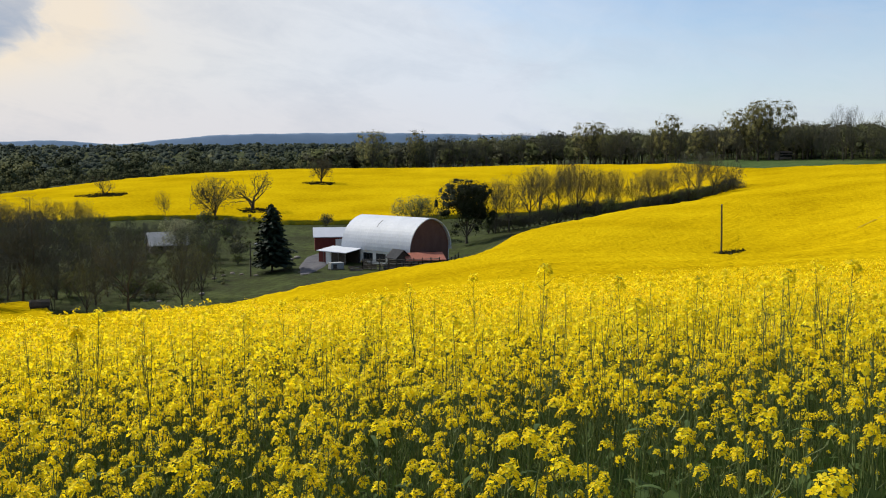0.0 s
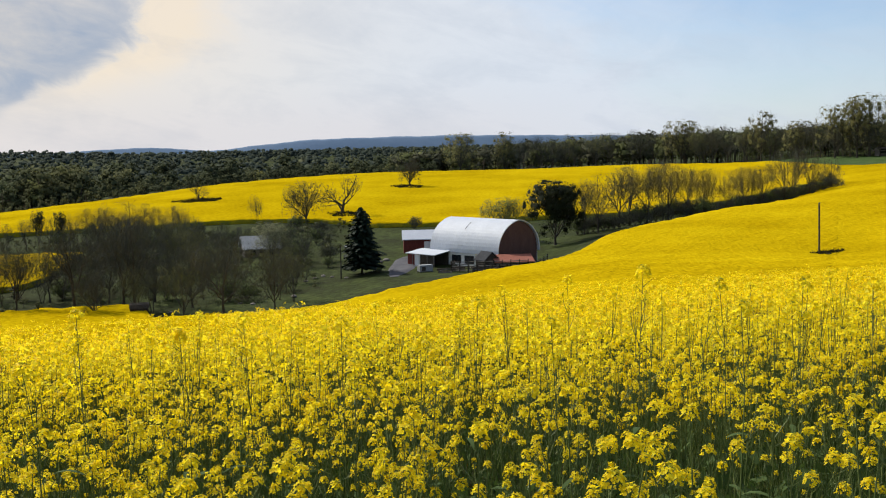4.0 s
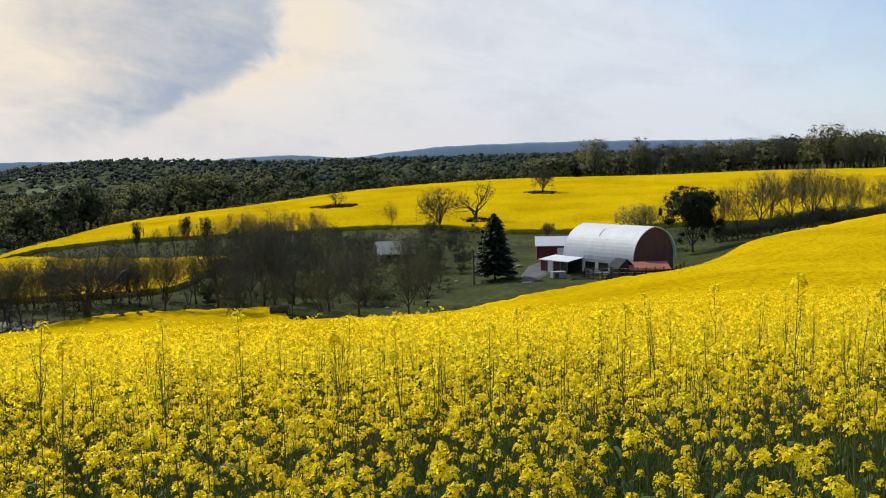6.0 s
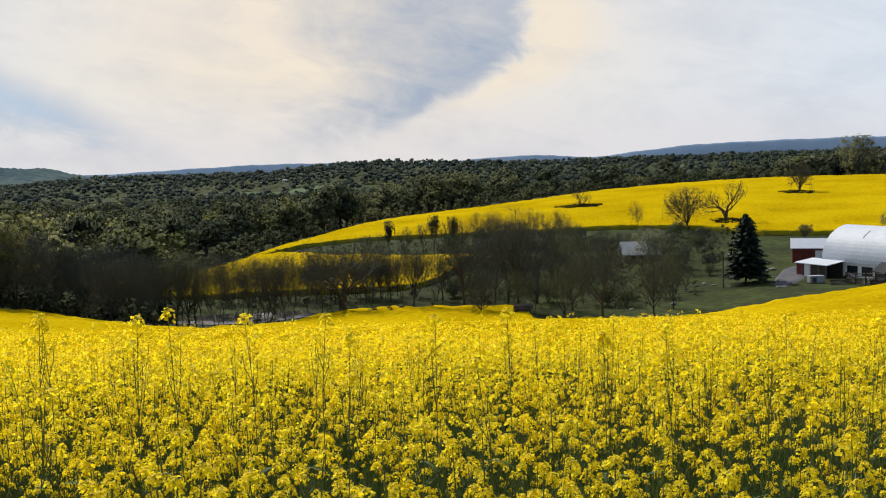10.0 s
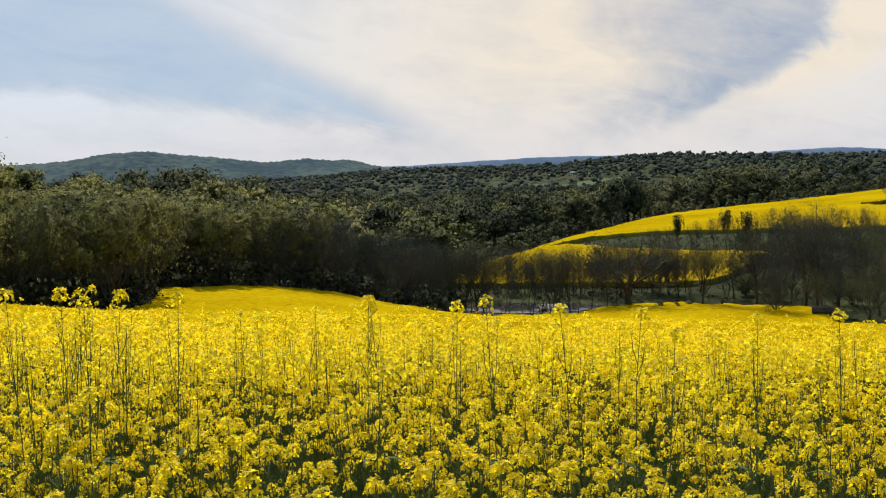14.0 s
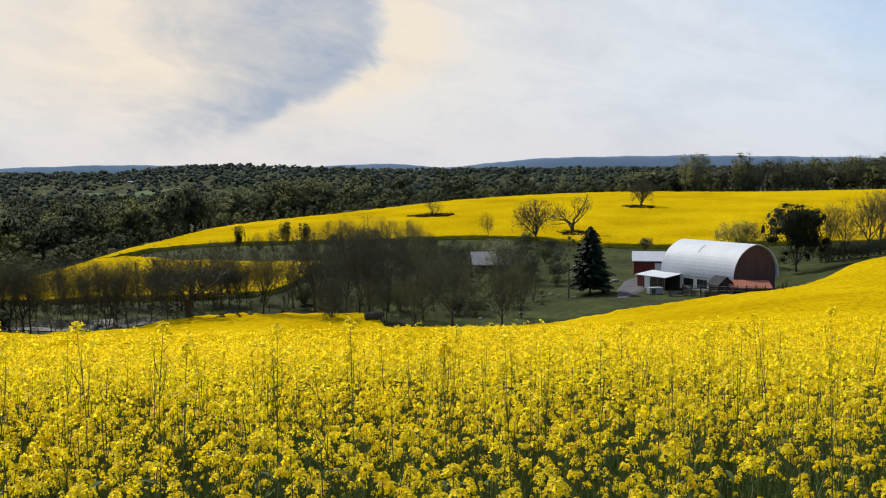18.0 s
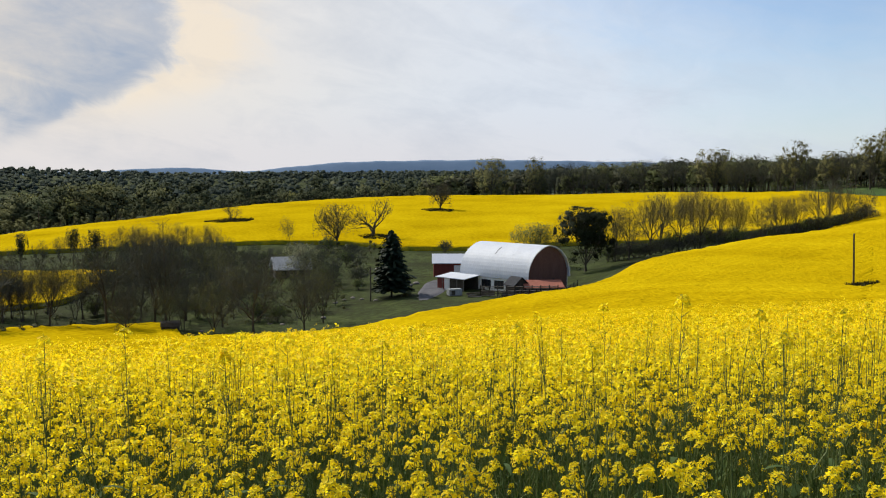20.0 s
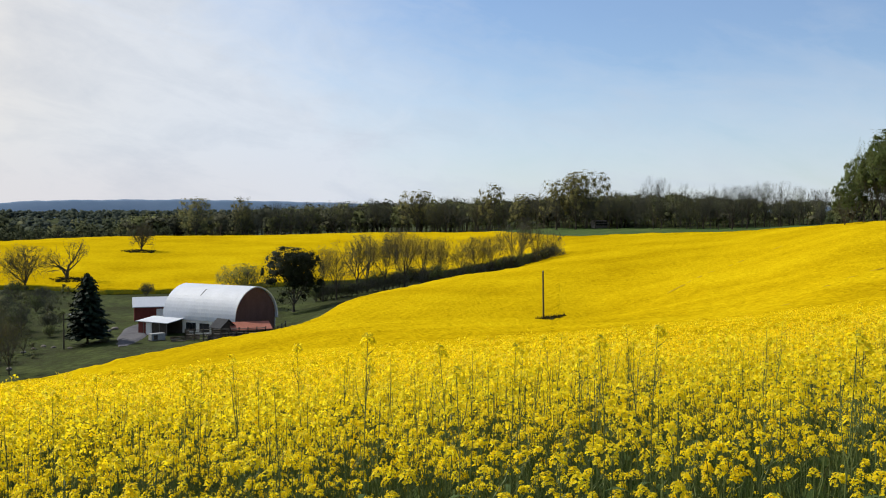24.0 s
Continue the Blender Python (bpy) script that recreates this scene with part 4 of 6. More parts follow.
# tree line on the plateau
for az, r, el, k in ((8.3, 486, 1.25, "oak0"), (12.5, 444, 1.65, "oak1"), (16.2, 405, 1.9, "oak1"), (17.3, 398, 2.2, "oak1"), (17.9, 400, 2.4, "oak0"), (-4.0, 560, 0.75, "oak0"), (-1.5, 555, 0.8, "oak1"), (21.6, 374, 2.15, "thin1"), (22.0, 372, 2.0, "thin2"), (23.4, 368, 1.75, "thin0"), (14.4, 430, 1.1, "oak0"),
                     (10.0, 470, 0.95, "bare1"), (26.6, 350, 1.6, "bare3"), (27.5, 350, 1.8, "olive0"), (25.1, 352, 1.65, "thin1"), (29.5, 338, 1.5, "olive1"), (28.3, 345, 1.75, "bare0"), (25.8, 352, 1.55, "bare2"), (30.4, 330, 1.4, "bare4"), (19.6, 388, 1.3, "bare2"), (20.6, 384, 1.3, "bare0"), (24.3, 364, 1.3, "bare1")):
    tree(k, az, r, height_to(az, r, el), "tall spring tree in the line beyond the green strip", "plateau trees")
for i in range(46):
    az = -2.0 + 33.0 * (i + TREE_RNG.random()) / 46
    r = float(np.interp(az, [-8, 3, 8, 13, 17, 23, 29, 32], [575, 540, 490, 445, 404, 372, 345, 290])) - TREE_RNG.uniform(0, 3)
    top = float(np.interp(az, [-2, 0.5, 2.8, 10, 15, 19, 23, 30], [0.2, 0.55, 0.68, 0.86, 1.02, 1.22, 1.22, 0.95]))
    tree_to(TREE_RNG.choice(["bare0", "bare2", "bare4", "stem0", "stem2", "olive1"]), az, r, top * TREE_RNG.uniform(0.75, 1.05), "bare tree at the edge of the tree belt", "belt edge trees")
for i in range(22):
    az = 31.4 + 8.5 * (i + TREE_RNG.random()) / 22
    r = 246 + 16 * TREE_RNG.random() + 1.5 * (az - 31)
    top = float(np.interp(az, [31.4, 32.3, 33.2, 34.5, 40], [1.7, 2.9, 4.3, 5.0, 5.2]))
    tree("wood2", az, r, height_to(az, r, top * TREE_RNG.uniform(0.85, 1.0)), "leafy tree at the corner of the wood", "corner wood")
# wood on the left
for i in range(74):
    q = (i + TREE_RNG.random()) / 74
    az = -76 + 32.5 * q
    r = float(curve(NEAR_EDGE, az)) + 4 + 34 * TREE_RNG.random() ** 1.5
    h = float(np.interp(az, [-76, -66, -61, -56, -50, -44], [15.5, 14.5, 14.5, 14, 13.5, 12.5])) * TREE_RNG.uniform(0.8, 1.08)
    tree(TREE_RNG.choice(["wood0", "wood1", "wood2", "wood3", "wood1", "olive1"] if az < -54 else ["wood2", "wood1", "bare1", "bare3", "olive2", "wood2"] if az < -49 else ["bare1", "wood2", "bare3", "bare0", "olive2", "bare2"]), az, r, h, "woodland tree in fresh spring leaf at the field's end", "woodland edge")
tree("wood3", -61.2, 112, 13.5, "leafing tree standing out from the wood")
tree("wood1", -68.2, 98, 17.0, "large leafing tree at the field's edge")


# ---- far woods, joined ----
def far_trees(name, n, az_r, h, quads, size, seed, label, mats, squash=1.0, trunk=True, tops=None, wide=0.31, share=(0.55, 0.27, 0.18), clumps=8, fine=True, core=0.5):
    """Many trees in one mesh, each a crown of leafy clumps with loose leaves about them; mats: one leaf material, or three that the trees share out."""
    rng = np.random.default_rng(seed)
    mats = mats if isinstance(mats, list) else [mats]
    out, ends = Geo(), Geo()
    shapes = []
    ball_v, ball_f = ball(fine)
    for s in range(9):
        g = Geo()
        d = unit(rng.normal(size=(clumps, 3)) + np.array([0, 0, 0.2]))
        d[0] = (0, 0, 1.0)
        slim = rng.uniform(0.75, 1.15)
        where = d * np.array([wide * slim, wide * slim, 0.34]) * rng.uniform(0.45, 0.80, (clumps, 1)) * np.array([1, 1, 1.15]) + np.array([0, 0, 0.51])
        lump = rng.uniform(0.09, 0.17, clumps) * (wide / 0.34) ** 0.5
        heart = np.array([0, 0, 0.42])
        for c0, r0 in zip(where, lump):
            q = c0 + ball_v * r0 * core * rng.uniform(0.7, 1.25, (len(ball_v), 1)) * np.array([1.1, 1.1, 0.85])
            g.add(q, ball_f, 0, unit(ball_v * 0.35 + 0.6 * unit(q - heart) + np.array([0, 0, 0.65]) + 0.1 * rng.normal(size=q.shape)))
        k = rng.integers(0, clumps, quads)
        on = unit(rng.normal(size=(quads, 3)) + np.array([0, 0, 0.2]))
        q = where[k] + on * (lump[k] * rng.uniform(0.75, 1.25, quads))[:, None] * np.array([1.1, 1.1, 0.85])
        scatter_tris(g, q, size, rng, 0, on, 0.6, unit(on * 0.35 + 0.6 * unit(q - heart) + np.array([0, 0, 0.65]) + 0.12 * rng.normal(size=q.shape)))
        if trunk:
            g.tube([(0, 0, 0), (0.01, 0, 0.3), (0, 0, 0.6)], [0.018, 0.014, 0.008], 4, 1)
            for b in range(4):
                g.tube([(0, 0, 0.18 + 0.07 * b), where[b % clumps] * np.array([1, 1, 0.95])], [0.008, 0.004], 3, 1)
        shapes.append((*g.arrays(), np.concatenate(g.nrm)))
    az, r = az_r(rng, n)
    keep = ~np.isnan(az)
    az, r = az[keep], r[keep]
    x, y = r * np.sin(np.radians(az)), r * np.cos(np.radians(az))
    z = land_polar(az, r) - 0.5
    hh = (h[0] + (h[1] - h[0]) * rng.random(len(x)) ** 1.3) if tops is None else (np.tan(np.radians(curve(tops, az))) * r - (z - EYE)) * rng.uniform(h[0], h[1], len(x))
    slot = rng.choice(len(mats), len(x), p=share if len(mats) == 3 else None)
    for i, (v, f, m, nv) in enumerate(shapes):
        for k in range(len(mats)):
            j = (np.arange(len(x)) % len(shapes) == i) & (slot == k)
            if j.any():
                where = turn_scale(x[j], y[j], z[j], rng.uniform(0, 6.28, j.sum()), hh[j] * rng.uniform(0.8, 1.25, j.sum()), sz=hh[j] * squash)
                repeat((v, f, np.where(m == 0, k, len(mats))), where, out)
                repeat((v + 0.05 * nv, f, m), where, ends)
    arrays = out.arrays()
    ob = new(name, mesh_of(name, arrays, [*mats, M_BARK], True, unit(np.concatenate(ends.v) - arrays[0] + 1e-6)))
    return tagged(ob, label, "woods", kind="stuff")


def left_wood(rng, n):
    az = rng.uniform(-80, -42, n)
    return az, curve(NEAR_EDGE, az) + 30 + 260 * rng.random(n) ** 1.2


def valley_wood(rng, n):
    az = rng.uniform(-62, -1, n)
    lo = np.interp(az, [-62, -44, -40, -34, -26, -18, -12, -6, -1], [300, 215, 260, 330, 415, 465, 505, 600, 640])
    lo = np.maximum(lo, 430)
    r = lo + (1000 - lo) * rng.random(n) ** 0.8
    field = (smooth_noise(r * np.sin(np.radians(az)), r * np.cos(np.radians(az)), 110.0, 4.0) > 0.62) & (r > 650)
    return np.where(field, np.nan, az), r


def near_valley(rng, n):
    az = rng.uniform(-60, -22, n)
    lo = np.interp(az, [-60, -44, -41, -40, -34, -26, -22], [330, 208, 236, 262, 330, 415, 440])
    r = lo + 6 + (450 - lo) * rng.random(n)
    return np.where(lo > 425, np.nan, az), r


def far_wood(rng, n):
    az = rng.uniform(-64, 6, n)
    r = 940 + 1900 * rng.random(n) ** 1.1
    x, y = r * np.sin(np.radians(az)), r * np.cos(np.radians(az))
    open_land = (smooth_noise(x, y, 240.0, 1.5) > 0.55) & (r > 1050) & (az < -29)
    open_land |= (smooth_noise(x, y, 300.0, 0.5) > 0.9)
    open_land &= ~((az > -32.5) & (az < -18) & (r > 1450) & (r < 2000))
    for a0, a1, r0, r1 in MEADOWS:
        open_land |= (az > a0 - 0.1) & (az < a1 + 0.1) & (r > r0 - 45) & (r < r1 + 10)
    return np.where(open_land, np.nan, az), r


def plateau_wood(rng, n):
    az = rng.uniform(-8, 40, n)
    lo = curve(BELT, az)
    return az, lo + 5 + 90 * rng.random(n) ** 1.3


far_trees("far_woods", 440, left_wood, (11, 17), 520, 0.028, 1, "dense spring woodland on the valley side", [M_WOOD, M_WOOD_DARK, M_WOOD_FRESH], wide=0.38, share=(0.5, 0.25, 0.25), clumps=12, fine=False)
far_trees("far_woods", 340, near_valley, (11, 20), 520, 0.026, 7, "dark woodland beside the pond and behind the hill", [M_FOREST, M_WOOD_DARK, M_WOOD], wide=0.38, share=(0.57, 0.30, 0.13), clumps=12, fine=False)
far_trees("far_woods", 1150, valley_wood, (10, 21), 170, 0.036, 2, "dark woodland filling the valley", [M_FOREST, M_WOOD_DARK, M_WOOD], trunk=False, wide=0.42, share=(0.58, 0.35, 0.07), clumps=7, fine=False)
far_trees("far_woods", 7400, far_wood, (11, 21), 24, 0.07, 3, "distant wooded country", [M_HAZEWOOD, M_HAZEWOOD_DARK, M_HAZEWOOD_PALE], 0.85, False, wide=0.62, share=(0.52, 0.36, 0.12), clumps=3, fine=False, core=0.95)
far_trees("brush", 520, lambda rng, n: (lambda az: (az, curve(NEAR_EDGE, az) + 1.5 + 26 * rng.random(n)))(rng.uniform(-78, -42, n)), (2.0, 6.0), 90, 0.05, 5, "brush and saplings at the edge of the wood", M_FOREST, clumps=4, fine=False)
far_trees("brush", 420, lambda rng, n: (lambda az, r: (np.where((az > -12.4) & (r < 222), np.nan, az), r))(rng.uniform(-26.5, -10.2, n), rng.uniform(176, 276, n)), (1.2, 4.4), 110, 0.045, 8, "dark brush and brambles in the farm valley", LEAVES["bare"], 0.8, clumps=3, fine=False)
far_trees("brush", 190, lambda rng, n: (lambda az, r: (np.where((r > 163) & (r < 184) & (az < -33.5), np.nan, az), r))(rng.uniform(-44, -25, n), rng.uniform(162, 200, n)), (1.0, 3.6), 100, 0.045, 9, "reeds and brush round the pond", LEAVES["bare"], 0.8, clumps=3, fine=False)
far_trees("brush", 420, lambda rng, n: (lambda az: (az, curve(HILL_TOP, az) + 4 + 34 * rng.random(n)))(rng.uniform(-42, -5, n)), (3.0, 7.5), 70, 0.06, 11, "brush at the back edge of the yellow hill", M_FOREST, clumps=4, fine=False)
far_trees("brush", 210, lambda rng, n: (rng.uniform(-37, -19, n), rng.uniform(256, 278, n)), (0.8, 2.6), 90, 0.06, 12, "dead weeds and scrub on the grassy bank", LEAVES["bare"], 0.8, clumps=3, fine=False)
BELT_TOP = [(-8, -0.1), (-5, 0.05), (-2, 0.2), (0.5, 0.58), (2.8, 0.70), (6, 0.78), (10, 0.88), (15, 1.05), (19, 1.25), (23, 1.25), (26, 1.0), (30, 0.9), (40, 1.2)]
far_trees("far_woods", 540, plateau_wood, (0.80, 1.03), 230, 0.034, 4, "dark tree belt beyond the plateau", [M_BELT, M_BELT_DARK, M_FOREST], tops=BELT_TOP, wide=0.34, share=(0.45, 0.4, 0.15), clumps=10, fine=False)
far_trees("brush", 260, lambda rng, n: (lambda az: (az, curve(BELT, az) + 1 + 14 * rng.random(n)))(rng.uniform(-8, 38, n)), (2.5, 7.0), 60, 0.05, 6, "brush under the tree belt", M_BELT, clumps=3, fine=False)


# ---- farmstead ----
def block(name, parent, mat, x0, y0, z0, x1, y1, z1, bevel=0.02, label=""):
    return part(name, box_bm(x0, y0, z0, x1, y1, z1, bevel), [mat], parent, label)


def prism(pts, depth, axis="y", start=0.0):
    """An extruded outline. pts: (a, z) pairs; axis: direction of the extrusion."""
    bm = bmesh.new()
    place = (lambda a, z, d: (a, d, z)) if axis == "y" else (lambda a, z, d: (d, a, z))
    lo = [bm.verts.new(place(a, z, start)) for a, z in pts]
    hi = [bm.verts.new(place(a, z, start + depth)) for a, z in pts]
    n = len(pts)
    bm.faces.new(lo)
    bm.faces.new(hi[::-1])
    for i in range(n):
        bm.faces.new((lo[i], lo[(i + 1) % n], hi[(i + 1) % n], hi[i]))
    bmesh.ops.recalc_face_normals(bm, faces=bm.faces[:])
    return bm


def window_part(parent, x, y0, y1, z0, z1):
    """A window in a wall that faces -x: frame, sill and two panes."""
    w = block("window", parent, M_GLASS, x - 0.03, y0, z0, x + 0.05, y1, z1, 0.0, "dark window")
    for a, b in ((y0 - 0.07, y0), (y1, y1 + 0.07)):
        block("frame", w, M_GREYWOOD, x - 0.05, a, z0, x + 0.02, b, z1, 0.0)
    for q in (0.33, 0.66):
        block("glazing_bar", w, M_DARKWOOD, x - 0.05, y0 + (y1 - y0) * q - 0.02, z0, x + 0.02, y0 + (y1 - y0) * q + 0.02, z1, 0.0)
    block("sill", w, M_GREYWOOD, x - 0.10, y0 - 0.07, z0 - 0.06, x + 0.02, y1 + 0.07, z0, 0.0)
    return w


BW, BL, EAVE = 12.3, 16.6, 2.7


def arch(r, z0=EAVE, n=28, lift=0.35):
    """The barn's bow roof as (x, z) points, slightly pointed at the crown."""
    out = []
    for i in range(n + 1):
        a = math.pi * i / n
        out.append((BW / 2 - r * math.cos(a), z0 + r * math.sin(a) ** 0.94 * 0.97 + lift * max(0.0, 1 - abs(a - math.pi / 2) / 0.5) * 0.5))
    return out


bx, by, bz = at(-1.98, 187)
BZ = bz - 0.2
barn = thing("barn", bx, by, BZ, 52, "large round-roofed barn with white metal roof and brick-red gable", "barn")
# long side wall in panels between the windows
block("side_wall", barn, M_WHITE, 0, 0, -0.6, 0.25, BL, EAVE + 0.1, 0.0, "white painted block wall")
block("side_wall", barn, M_WHITE, BW - 0.25, 0, -0.6, BW, BL, EAVE + 0.1, 0.0)
for end in (0.0, BL - 0.25):
    outline = [(0.25, -0.6), (BW - 0.25, -0.6)] + [(x, z) for x, z in arch(BW / 2 - 0.02)[::-1] if 0.25 < x < BW - 0.25]
    g = part("gable", prism(outline, 0.25, "y", end), [M_BRICK], barn, "brick-red boarded gable wall")
    if end == 0.0:
        for i in range(44):
            x = 0.35 + i * (BW - 0.7) / 43
            z1 = np.interp(x, [p[0] for p in arch(BW / 2 - 0.1)], [p[1] for p in arch(BW / 2 - 0.1)])
            block("board", g, M_BRICK, x - 0.135, -0.03, 0.0, x + 0.135, -0.002, float(z1) - 0.05, 0.0)
outer, inner = arch(BW / 2 + 0.22), arch(BW / 2 + 0.02)
half = len(outer) // 2
for lo, hi, lbl in ((0, 7, "lower bow of the white metal roof"), (7, half + 1, ""), (half, 21, ""), (21, len(outer) - 1, "")):
    seg = list(range(lo, min(hi, len(outer) - 1) + 1))
    band = [outer[i] for i in seg] + [inner[i] for i in seg[::-1]]
    n_pan = 17
    for k in range(n_pan):
        y0 = -0.45 + k * (BL + 0.9) / n_pan
        part("roof_panel", prism(band, (BL + 0.9) / n_pan - 0.015, "y", y0), [M_ROOF], barn, lbl if k == 0 else "", smooth=False)
part("verge", prism([*arch(BW / 2 + 0.25), *arch(BW / 2 + 0.12)[::-1]], 0.06, "y", -0.51), [M_WHITE], barn, "pale trim along the gable's bow")
part("roof_seam", prism([*arch(BW / 2 + 0.25)[7:11], *arch(BW / 2 + 0.19)[7:11][::-1]], 0.14, "y", 9.2), [M_DARKWOOD], barn, "dark seam across the upper roof")
for y0 in (5.7, 9.0):
    window_part(barn, 0.0, y0, y0 + 2.3, 0.75, 2.25)
block("plinth", barn, M_GREYWOOD, -0.06, -0.06, -0.6, 0.3, BL, 0.25, 0.0)
for i in range(3):
    block("door_board", barn, M_DARKWOOD, 5.2 + i * 1.02, -0.08, 0.0, 6.18 + i * 1.02, -0.035, 2.6, 0.01)

# lean-to porch at the barn's far end
porch_at = barn.matrix_basis @ Vector((-2.3, 15.6, 0.05))
porch = thing("lean_to", *porch_at, 52, "low white-roofed lean-to against the barn", "lean-to")
part("roof", prism([(-2.3, 2.3), (2.4, 2.85), (2.4, 2.97), (-2.3, 2.42)], 7.9, "y", -3.9), [M_ROOF], porch)
block("back_wall", porch, M_DARKWOOD, 1.9, -3.5, -0.4, 2.1, 3.6, 2.8, 0.0)
block("side_wall", porch, M_WHITE, -2.0, 0.2, -0.4, 1.9, 0.35, 2.4, 0.0, "white wall panel")
block("side_wall", porch, M_REDWALL, -2.0, 3.45, -0.4, 1.9, 3.6, 2.4, 0.0)
block("front_wall", porch, M_WHITE, -2.12, 0.35, -0.4, -2.0, 1.6, 2.36, 0.0, "white door panel")
block("front_wall", porch, M_REDWALL, -2.12, 1.62, -0.4, -2.0, 3.5, 2.36, 0.0, "dark red boarded wall")
for yy in (-3.6, -1.8, 2.1):
    block("post", porch, M_GREYWOOD, -2.2, yy - 0.07, -0.4, -2.08, yy + 0.07, 2.34, 0.0)
for i in range(16):
    block("slat", porch, M_DARKWOOD, -2.06, -3.5 + i * 0.23, -0.4, -2.0, -3.3 + i * 0.23, 2.25, 0.0)

# red shed with a pale roof
shed = thing("red_shed", *at(-6.2, 219)[:2], at(-6.2, 219)[2] + 0.1, 8, "red boarded shed with white metal roof and white door", "shed")
block("wall", shed, M_REDWALL, -4.2, -3.0, -0.5, 5.0, 3.0, 3.0, 0.02)
part("gable", prism([(-3.0, 3.0), (3.0, 3.0), (0, 4.5)], 9.0, "x", -4.1), [M_REDWALL], shed)
part("roof_slope", prism([(-3.5, 2.78), (0, 4.55), (0, 4.7), (-3.5, 2.93)], 9.9, "x", -4.55), [M_ROOF], shed)
part("roof_slope", prism([(3.5, 2.78), (3.5, 2.93), (0, 4.7), (0, 4.55)], 9.9, "x", -4.55), [M_ROOF], shed)
door = block("door", shed, M_WHITE, 0.2, -3.08, -0.4, 3.0, -3.0, 2.4, 0.0, "white roller door")
for i in range(4):
    block("panel", door, M_WHITE, 0.25, -3.11, -0.35 + i * 0.7, 2.95, -3.075, 0.3 + i * 0.7, 0.0)
for i in range(22):
    block("batten", shed, M_REDWALL, -4.1 + i * 0.2, -3.05, -0.4, -4.04 + i * 0.2, -3.0, 3.0, 0.0)

# small gabled shed and the low rust-roofed shelter by the yard
hut = thing("small_shed", *at(-2.55, 184)[:2], at(-2.55, 184)[2] + 0.1, 40, "small weathered shed with dark gabled roof", "shed")
block("wall", hut, M_DARKWOOD, -1.5, -1.4, -0.8, 1.5, 1.4, 2.1, 0.02)
part("gable", prism([(-1.5, 2.1), (1.5, 2.1), (0, 3.3)], 2.8, "y", -1.4), [M_DARKWOOD], hut)
part("roof_slope", prism([(-1.9, 1.85), (0, 3.35), (0, 3.5), (-1.9, 2.0)], 3.4, "y", -1.7), [M_SLATE], hut)
part("roof_slope", prism([(1.9, 1.85), (1.9, 2.0), (0, 3.5), (0, 3.35)], 3.4, "y", -1.7), [M_SLATE], hut)
block("door", hut, M_GREYWOOD, -0.45, -1.46, -0.7, 0.45, -1.4, 1.5, 0.0)
shelter = thing("animal_shelter", *at(-1.0, 184)[:2], at(-1.0, 184)[2] - 0.1, 12, "low shelter with rust-red metal roof", "shelter")
part("roof", prism([(-2.0, 1.75), (1.8, 2.75), (1.8, 2.87), (-2.0, 1.87)], 7.4, "x", -3.9), [M_RUST], shelter)
block("back_wall", shelter, M_GREYWOOD, -3.3, 1.4, -1.0, 3.3, 1.55, 2.5, 0.0)
block("side_wall", shelter, M_GREYWOOD, -3.3, -1.6, -1.0, -3.15, 1.4, 2.0, 0.0)
block("side_wall", shelter, M_GREYWOOD, 3.15, -1.6, -1.0, 3.3, 1.4, 2.0, 0.0)
for xx in (-3.2, -1.0, 1.1, 3.2):
    block("post", shelter, M_GREYWOOD, xx - 0.08, -1.75, -1.0, xx + 0.08, -1.6, 1.85, 0.0)
for i in range(3):
    block("front_board", shelter, M_WHITE if i == 1 else M_GREYWOOD, -3.2, -1.7, -0.6 + i * 0.5, 3.2, -1.62, -0.2 + i * 0.5, 0.0)

# water tank box
tank = thing("water_tank", *at(-6.1, 184.5)[:2], at(-6.1, 184.5)[2] + 0.1, 30, "pale grey box tank with dark hatch on skids", "tank")
block("body", tank, M_ROOF_OLD, -1.3, -0.7, 0.05, 1.3, 0.7, 1.25, 0.06)
block("hatch", tank, M_DARKWOOD, -0.9, -0.76, 0.2, -0.2, -0.69, 1.0, 0.0)
block("skid", tank, M_GREYWOOD, -1.4, -0.6, -0.2, 1.4, -0.45, 0.05, 0.0)
block("skid", tank, M_GREYWOOD, -1.4, 0.45, -0.2, 1.4, 0.6, 0.05, 0.0)


def rail_fence(az0, r0, az1, r1, bays, rails, h, label):
    x0, y0, _ = at(az0, r0)
    x1, y1, _ = at(az1, r1)
    fence = thing("yard_fence", x0, y0, 0, 0, label, "fence", "yard fences")
    fence.location.z = float(land(x0, y0))
    z0 = fence.location.z
    pts = [(x0 + (x1 - x0) * i / bays, y0 + (y1 - y0) * i / bays) for i in range(bays + 1)]
    for x, y in pts:
        z = float(land(x, y)) - z0
        block("post", fence, M_DARKWOOD, x - x0 - 0.09, y - y0 - 0.09, z - 0.4, x - x0 + 0.09, y - y0 + 0.09, z + h + 0.15, 0.0)
    for (xa, ya), (xb, yb) in zip(pts, pts[1:]):
        for k in range(rails):
            g = Geo()
            hh = h * (k + 0.7) / rails
            g.tube([(xa - x0, ya - y0, float(land(xa, ya)) - z0 + hh), (xb - x0, yb - y0, float(land(xb, yb)) - z0 + hh)], [0.07, 0.07], 4)
            part("rail", g, [M_DARKWOOD if k % 2 else M_GREYWOOD], fence)


